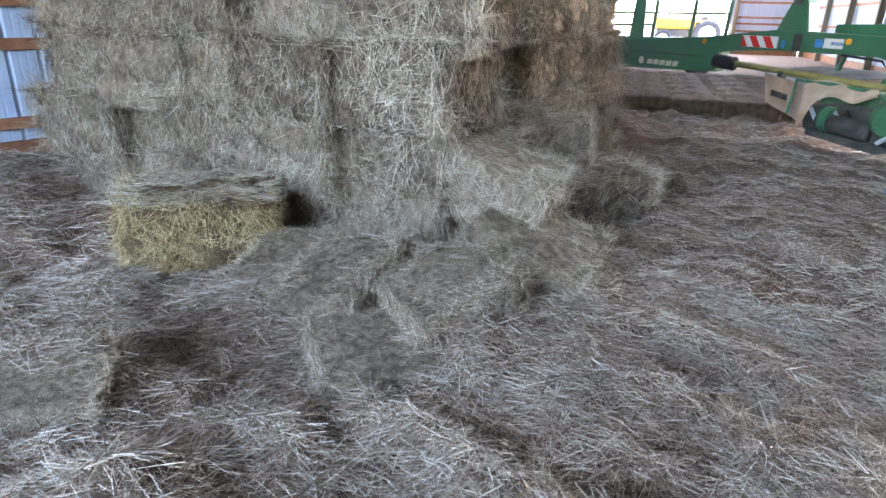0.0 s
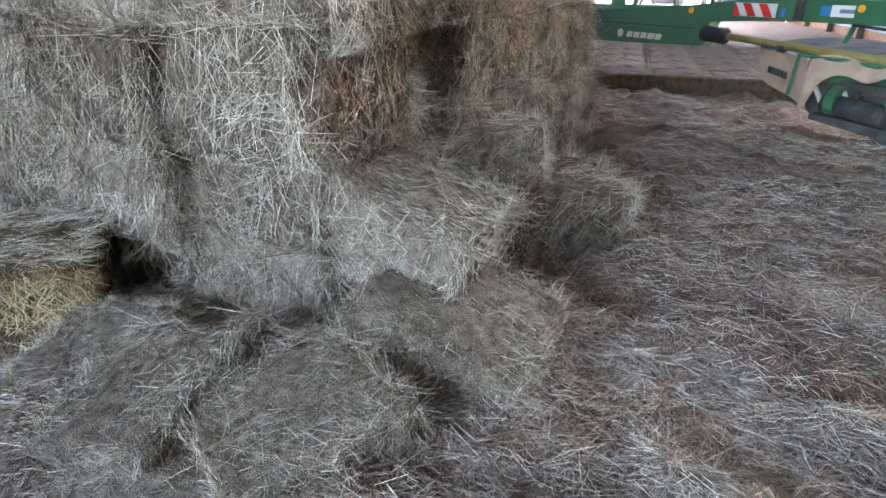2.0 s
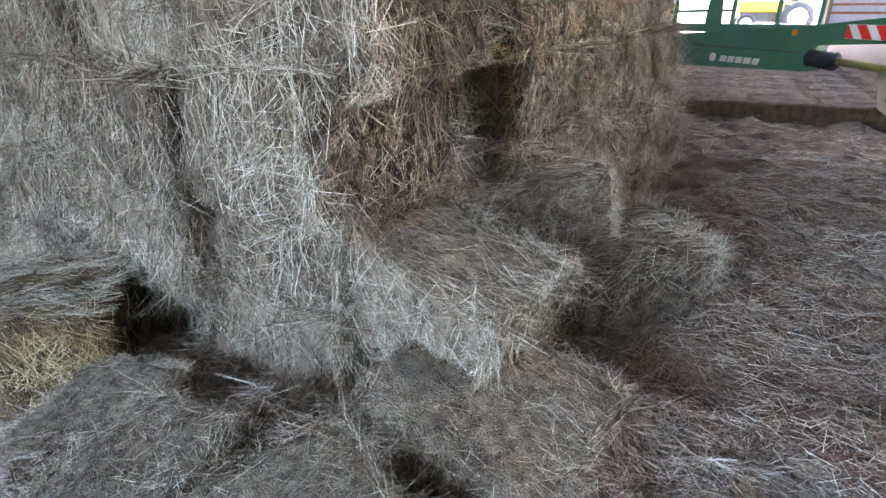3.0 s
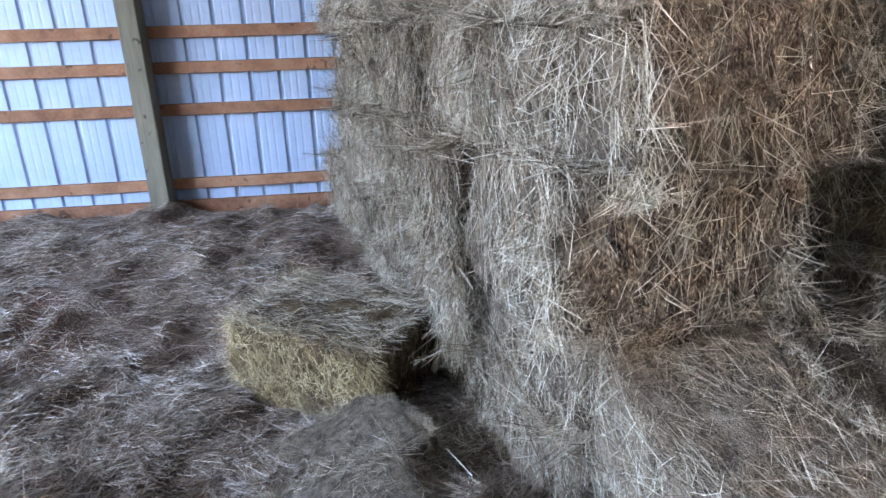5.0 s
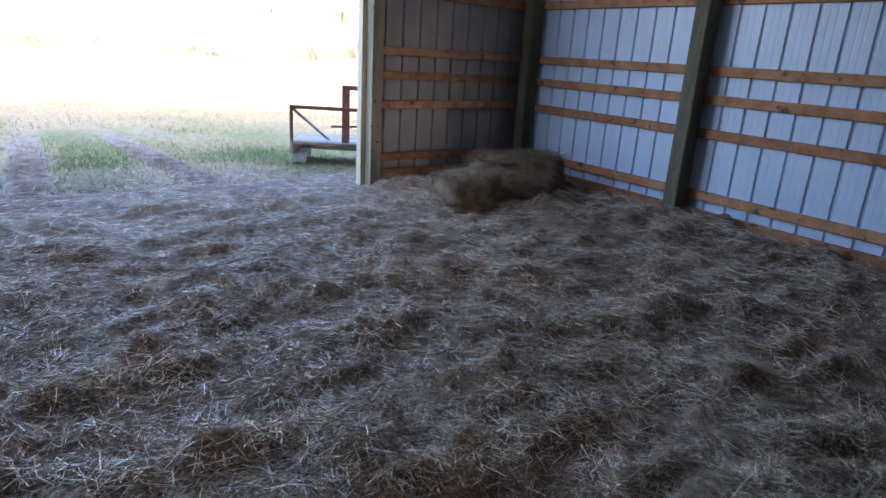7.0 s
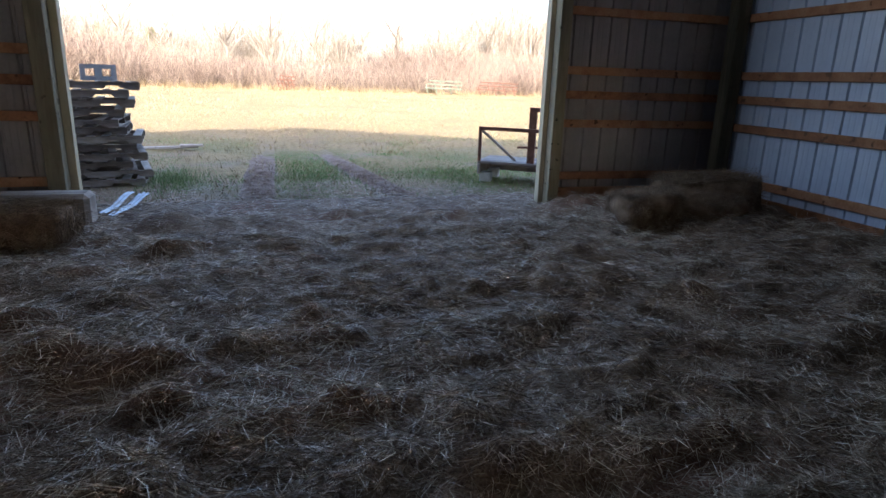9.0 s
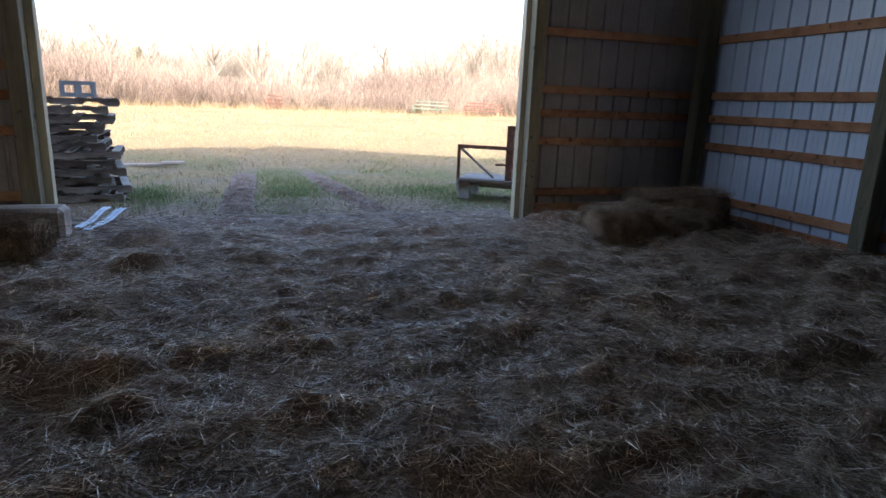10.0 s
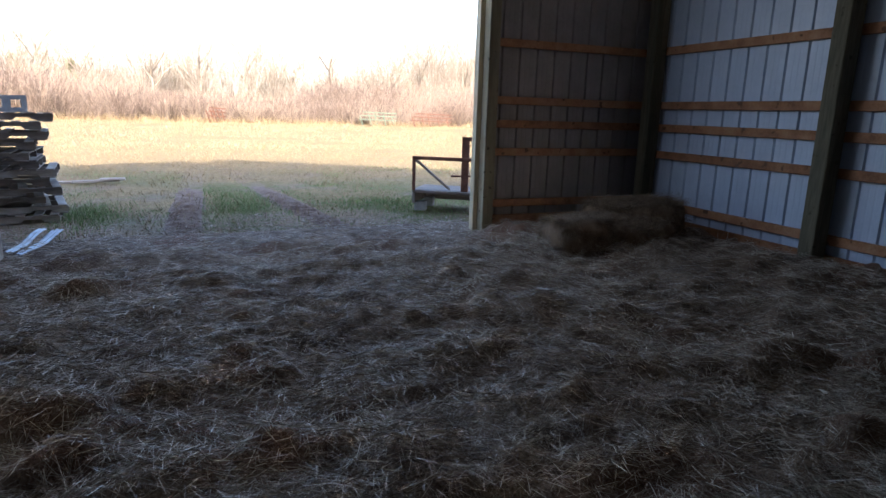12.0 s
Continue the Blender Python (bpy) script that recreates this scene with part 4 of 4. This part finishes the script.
    part("apron_rail", tube(bmesh.new(), [(2.03, -0.37, 0.785), (1.2, 0.14, 0.75)], 0.014), M_rim, root, "bright steel rail")
    rows = [[(2.03 - 0.82 * a - b * 0.9, -0.37 + 0.5 * a - b * 0.55, 0.78 - 0.03 * a + 0.1 * math.sin(b * 2.2) + 0.012 * math.sin(9 * a + 5 * b)) for a in np.linspace(0, 1, 7)] for b in np.linspace(0, 1.1, 9)]
    part("top_apron", cloth(bmesh.new(), rows), M_tarp, root, "dark rubber top apron")
    # canvas thrown over the front edge, with a hanging tongue
    rows = []
    for v in np.linspace(0, 1, 9):
        row = []
        for a in np.linspace(0, 1, 16):
            drop = 0.2 * (1 - 0.55 * a) + 0.26 * math.exp(-(a / 0.1) ** 2) + 0.02 * math.sin(11 * a)
            row.append((1.14 - 0.68 * a + 0.012 * math.sin(9 * v), 0.16 + 0.05 * math.sin(2.2 * v) + 0.015 * math.sin(14 * a + 3 * v), 0.785 + 0.02 * math.sin(6 * a) - drop * v))
        rows.append(row)
    part("canvas_cover", cloth(bmesh.new(), rows), M_canvas, root, "beige canvas cover with frayed hanging tongue")
    part("bed", prism(bmesh.new(), [(1.2, 0.3), (0.45, 0.26), (0.3, 0.36), (0.42, 0.6), (0.9, 0.62), (1.25, 0.5)], -0.5, 0.02, 0.02), M_dark, root, "greasy dark mower bed")
    part("roller", tube(bmesh.new(), [(1.02, 0.06, 0.42), (0.52, 0.06, 0.37)], 0.085, 14), M_dark, root, "dark steel roller", True)
    part("roller_end", tube(bmesh.new(), [(0.98, 0.04, 0.44), (0.9, 0.04, 0.435)], 0.12, 14), M_green, root, "dirty green end disc")
    part("gearbox", boxed(0.55, 1.1, -0.3, 0.0, 0.55, 0.72, 0.02), M_green, root)
    bm = tube(bmesh.new(), [(0.42, 0.05, 0.52), (0.36, 0.09, 0.52)], 0.15, 20)
    part("gear_housing", bm, M_green, root, "round green gear housing")
    part("skid", prism(bmesh.new(), [(1.1, 0.27), (0.4, 0.2), (0.3, 0.24), (0.34, 0.28), (1.1, 0.32)], -0.4, 0.12, 0.008), M_dark, root)
    part("side_plate", prism(bmesh.new(), [(0.5, 0.72), (0.3, 0.74), (0.16, 0.46), (0.28, 0.3), (0.44, 0.32)], -0.1, 0.04, 0.008), M_green, root, "green side plate")
    part("arm_stay", tube(bmesh.new(), [(0.42, 0.1, 0.3), (0.18, 0.1, 0.5)], 0.02), M_rim, root)
    part("hose", tube(bmesh.new(), [(0.98, 0.02, 1.03), (0.6, 0.03, 1.0), (0.46, 0.04, 0.86), (0.43, 0.04, 0.6)], 0.012), M_rubber, root, "black hydraulic hose")
    for k in range(4):
        part("linkage", tube(bmesh.new(), [(1.15 - 0.12 * k, 0.03, 0.52), (1.05 - 0.1 * k, 0.05, 0.4 + 0.03 * k)], 0.02 + 0.006 * (k % 2)), M_dark if k % 2 else M_rim, root)
    part("axle_plate", prism(bmesh.new(), [(0.35, 0.5), (-0.5, 0.5), (-0.5, 0.38), (0.25, 0.36)], -0.2, 0.02, 0.01), M_green, root)
    wheel("wheel", root, -0.02, 0.1, 0.285, 0.25, 0.2)
    wheel("wheel", root, 0.12, -0.42, 0.285, 0.25, 0.2)
    wheel("wheel", root, -1.3, -0.3, 0.285, 0.25, 0.2)
    part("rear_leg", prism(bmesh.new(), [(0.05, 0.5), (-0.6, 0.5), (-0.6, 1.3), (-0.3, 1.36), (0.0, 1.15)], -0.3, -0.17, 0.01), M_green, root)
    return root


mower()

# blue strap left on the floor
bm = bmesh.new()
pts = [(0.65, 5.86), (0.69, 5.75), (0.73, 5.57), (0.75, 5.39), (0.74, 5.19)]
rows = [[(x - 0.025, y - 0.012, float(floor_z(x, y)) + 0.03), (x + 0.025, y + 0.012, float(floor_z(x, y)) + 0.034)] for x, y in pts]
tagged(part("strap", cloth(bm, rows, 0.004), M_blue), "bright blue webbing strap dropped on the hay", "strap")


# ---- machines by the far doorway ----
def far_rake():
    root = tagged(new("hay_rake"), "green folding farm machine with upright arms by the far doorway", "farm machine")
    root.matrix_world = pose(-5.4, 16.5, 0, 0, 0, 20)
    part("main_frame", prism(bmesh.new(), [(-2.2, 0.75), (2.2, 0.75), (2.2, 0.92), (-2.2, 0.92)], -0.1, 0.1, 0.01), M_green, root)
    for x in (-1.8, -0.9, 0.3, 1.2, 2.0):
        part("upright", tube(bmesh.new(), [(x, 0, 0.85), (x + 0.05, 0, 2.1)], 0.05), M_green, root)
    part("cross_bar", tube(bmesh.new(), [(-1.8, 0, 1.45), (2.0, 0, 1.5)], 0.03), M_green, root)
    part("cross_bar", tube(bmesh.new(), [(-1.8, 0.1, 1.15), (0.3, 0.1, 1.2)], 0.03), M_green, root)
    part("mast", prism(bmesh.new(), [(-0.25, 0.9), (0.1, 0.9), (0.05, 2.5), (-0.15, 2.5)], -0.1, 0.1, 0.01), M_green, root)
    for x in (-1.5, 1.5):
        wheel("wheel", root, x, 0.25, 0.4, 0.4, 0.24)
    return root


far_rake()


def tractor():
    root = tagged(new("tractor"), "yellow utility tractor parked in the sun outside the far doorway", "tractor")
    root.matrix_world = pose(-10.2, 35.5, 0, 0, 0, 25)
    part("hood", boxed(-1.6, 0.4, -0.45, 0.45, 0.95, 1.5, 0.08), M_yellowpaint, root, "yellow hood")
    part("chassis", boxed(-1.5, 1.3, -0.3, 0.3, 0.5, 0.95, 0.04), M_dark, root)
    part("seat", boxed(0.7, 1.1, -0.28, 0.28, 1.1, 1.6, 0.06), M_rubber, root)
    part("rops", tube(bmesh.new(), [(1.0, -0.6, 0.9), (1.0, -0.6, 2.5), (1.0, 0.6, 2.5), (1.0, 0.6, 0.9)], 0.05), M_dark, root, "black roll bar")
    part("exhaust", tube(bmesh.new(), [(-0.9, 0.2, 1.45), (-0.9, 0.2, 2.2)], 0.04), M_dark, root)
    for s in (-0.7, 0.7):
        part("fender", prism(bmesh.new(), [(0.3, 1.3), (1.6, 1.3), (1.5, 1.4), (0.45, 1.4)], s - 0.2, s + 0.2, 0.02), M_yellowpaint, root)
        wheel("wheel", root, 0.95, s * 1.15, 0.72, 0.72, 0.42)
        wheel("wheel", root, -1.2, s, 0.45, 0.45, 0.28)
    return root


tractor()


# ---- by the south doorway ----
def pallet(x, y, z, yaw, seed, rx=0, ry=0):
    """Deck boards over three stringers; 1.15 x 1.0 x 0.12."""
    r = random.Random(seed)
    root = tagged(new("pallet"), "weathered grey wooden pallet stacked in the open", "pallet", "pallet stack")
    root.matrix_world = pose(x, y, z, rx, ry, yaw)
    for k, yy in enumerate((-0.46, 0.0, 0.46)):
        bm = prism(bmesh.new(), [(-0.56, 0.016), (-0.4, 0.016), (-0.37, 0.05), (-0.2, 0.05), (-0.17, 0.016), (0.17, 0.016), (0.2, 0.05), (0.37, 0.05), (0.4, 0.016), (0.56, 0.016), (0.56, 0.088), (-0.56, 0.088)], yy - 0.02, yy + 0.02)
        part("stringer", bm, M_weathered, root)
    for k in range(7):
        if r.random() < 0.1:
            continue
        xx = -0.51 + 0.17 * k + r.uniform(-0.015, 0.015)
        part("deck_board", boxed(xx - 0.045, xx + 0.045, -0.5 + r.uniform(-0.02, 0), 0.5 + r.uniform(0, 0.02), 0.089, 0.104, 0.002), M_weathered, root)
    for xx in (-0.5, 0.0, 0.5):
        part("bottom_board", boxed(xx - 0.05, xx + 0.05, -0.5, 0.5, 0.0, 0.015, 0.002), M_weathered, root)
    return root


rp = random.Random(3)
z = 0.0
for k in range(12):
    pallet(2.56 + rp.uniform(-0.12, 0.1) - 0.008 * max(0, 5 - k), -6.75 + rp.uniform(-0.07, 0.07), z, 8 + rp.uniform(-7, 7), k, rx=rp.uniform(-1, 1), ry=rp.uniform(-1, 1))
    z += 0.1055


def block(x, y, z, yaw):
    bm = bmesh.new()
    for x0, x1, y0, y1 in ((-0.195, 0.195, -0.095, -0.045), (-0.195, 0.195, 0.045, 0.095), (-0.195, -0.14, -0.044, 0.044), (-0.04, 0.04, -0.044, 0.044), (0.14, 0.195, -0.044, 0.044)):
        box(bm, x0, x1, y0, y1, 0, 0.19, 0.0)
    ob = tagged(part("concrete_block", bm, M_concrete), "grey hollow concrete block lying on the pallets", "block")
    ob.matrix_world = pose(x, y, z, 90, 0, yaw) @ pose(0, 0, 0)
    return ob


block(2.3, -6.6, z + 0.095, 15)

beam = part("timber_beam", boxed(1.88, 4.2, -0.14, 0.14, 0.0, 0.33, 0.04), M_weathered)
beam.matrix_world = pose(0, -4.0, 0.03, 0, 0, 0)
tagged(beam, "weathered square timber beam lying inside the doorway", "timber")
M_scrap = material("dull galvanised scrap", [(0.2, (0.2, 0.215, 0.23)), (0.8, (0.38, 0.4, 0.42))], scale=6, rough=0.45, metal=0.3, bump=0.1, stain=(7, 0.55, 0.75, (0.24, 0.2, 0.17)))
for k, (x0, y0, turn, long) in enumerate(((1.82, -4.15, 7, 1.15), (1.79, -4.3, 10, 0.95), (1.87, -4.35, 6, 0.9))):
    rows = [[(0.02 * i, -long * j / 8, 0.03 + 0.022 * k + 0.015 * math.sin(0.9 * j + k) + (0.012 if i in (1, 3) else 0) + 0.006 * j) for i in range(5)] for j in range(9)]
    strip = part("scrap_sheet", cloth(bmesh.new(), rows, 0.003), M_scrap)
    strip.matrix_world = pose(x0, y0, 0.0, 0, 0, -turn)
    tagged(strip, "bent strip of dull galvanised siding on the ground", "scrap metal", "scrap strips")
for k, (x0, y0, x1, y1) in enumerate(((2.6, -10.3, 1.9, -10.5), (2.3, -10.1, 1.6, -10.3), (1.9, -10.2, 1.5, -10.25))):
    d = Vector((x1 - x0, y1 - y0, 0))
    p = part("plank", boxed(0, d.length, -0.06, 0.06, 0.0, 0.04, 0.004), M_weathered)
    p.matrix_world = pose(x0, y0, 0.01 + 0.03 * k, 0, 0, math.degrees(math.atan2(d.y, d.x)))
    tagged(p, "grey weathered plank lying in the grass", "plank", "loose planks")


def loading_stand():
    root = tagged(new("loading_stand"), "low wooden platform with rails and a rusty steel post", "platform")
    root.matrix_world = pose(-2.95, -6.95, 0, 0, 0, 146)
    part("deck", boxed(0.0, 1.3, -0.75, 0.0, 0.27, 0.31, 0.005), M_weathered, root, "worn grey deck")
    part("side_beam", boxed(0.0, 1.3, -0.045, -0.002, 0.1, 0.27, 0.005), M_weathered, root)
    part("end_beam", boxed(0.0, 0.045, -0.75, -0.05, 0.12, 0.265, 0.005), M_weathered, root)
    for x, y in ((0.1, -0.6), (0.1, -0.12), (1.1, -0.4)):
        part("foot", boxed(x - 0.08, x + 0.08, y - 0.08, y + 0.08, 0.0, 0.14, 0.01), M_concrete, root)
    part("rail_post", boxed(0.0, 0.04, -0.75, -0.7, 0.3, 0.78, 0.004), M_rust, root, "brown rail post")
    part("top_rail", boxed(0.0, 1.3, -0.75, -0.71, 0.74, 0.79, 0.004), M_rust, root, "brown top rail")
    part("brace", tube(bmesh.new(), [(0.03, -0.72, 0.75), (0.5, -0.5, 0.31)], 0.02), M_weathered, root)
    for x in (0.75,):
        part("steel_post", boxed(x - 0.05, x + 0.05, -0.7, -0.62, 0.31, 1.06, 0.006), M_rust, root, "rusty steel upright")
    part("steel_arm", boxed(0.7, 1.35, -0.7, -0.62, 1.02, 1.08, 0.005), M_rust, root, "rusty steel arm")
    part("pin", tube(bmesh.new(), [(0.55, -0.66, 0.52), (1.2, -0.66, 0.55)], 0.015), M_rust, root)
    return root


loading_stand()


def far_trailer(x, y, yaw, mat, label, half=2.4):
    root = tagged(new("farm_implement"), label, "farm machine", "implements across the field")
    root.matrix_world = pose(x, y, 0, 0, 0, yaw)
    for z in (0.5, 0.85, 1.15):
        part("rail", tube(bmesh.new(), [(-half, 0, z), (half * (1.1 - 0.3 * z), 0.1, z + 0.08)], 0.05, 6), mat, root)
    for xx in (-0.9 * half, -0.45 * half, 0, 0.3 * half, 0.75 * half):
        part("upright", tube(bmesh.new(), [(xx, 0, 0.0), (xx + 0.3, 0, 1.1 - 0.12 * abs(xx))], 0.045, 6), mat, root)
    return root


far_trailer(-15.6, -54, 5, material("faded green paint", [(0.2, (0.10, 0.13, 0.085)), (0.8, (0.18, 0.21, 0.145))], scale=4, rough=0.7, bump=0.1), "pale green implement parked by the brush", 1.9)
far_trailer(-20.5, -53, -8, M_rust, "rusty implement parked by the brush", 2.0)
far_trailer(-1.6, -54.5, 20, M_rust, "small rusty implement by the brush", 0.8)
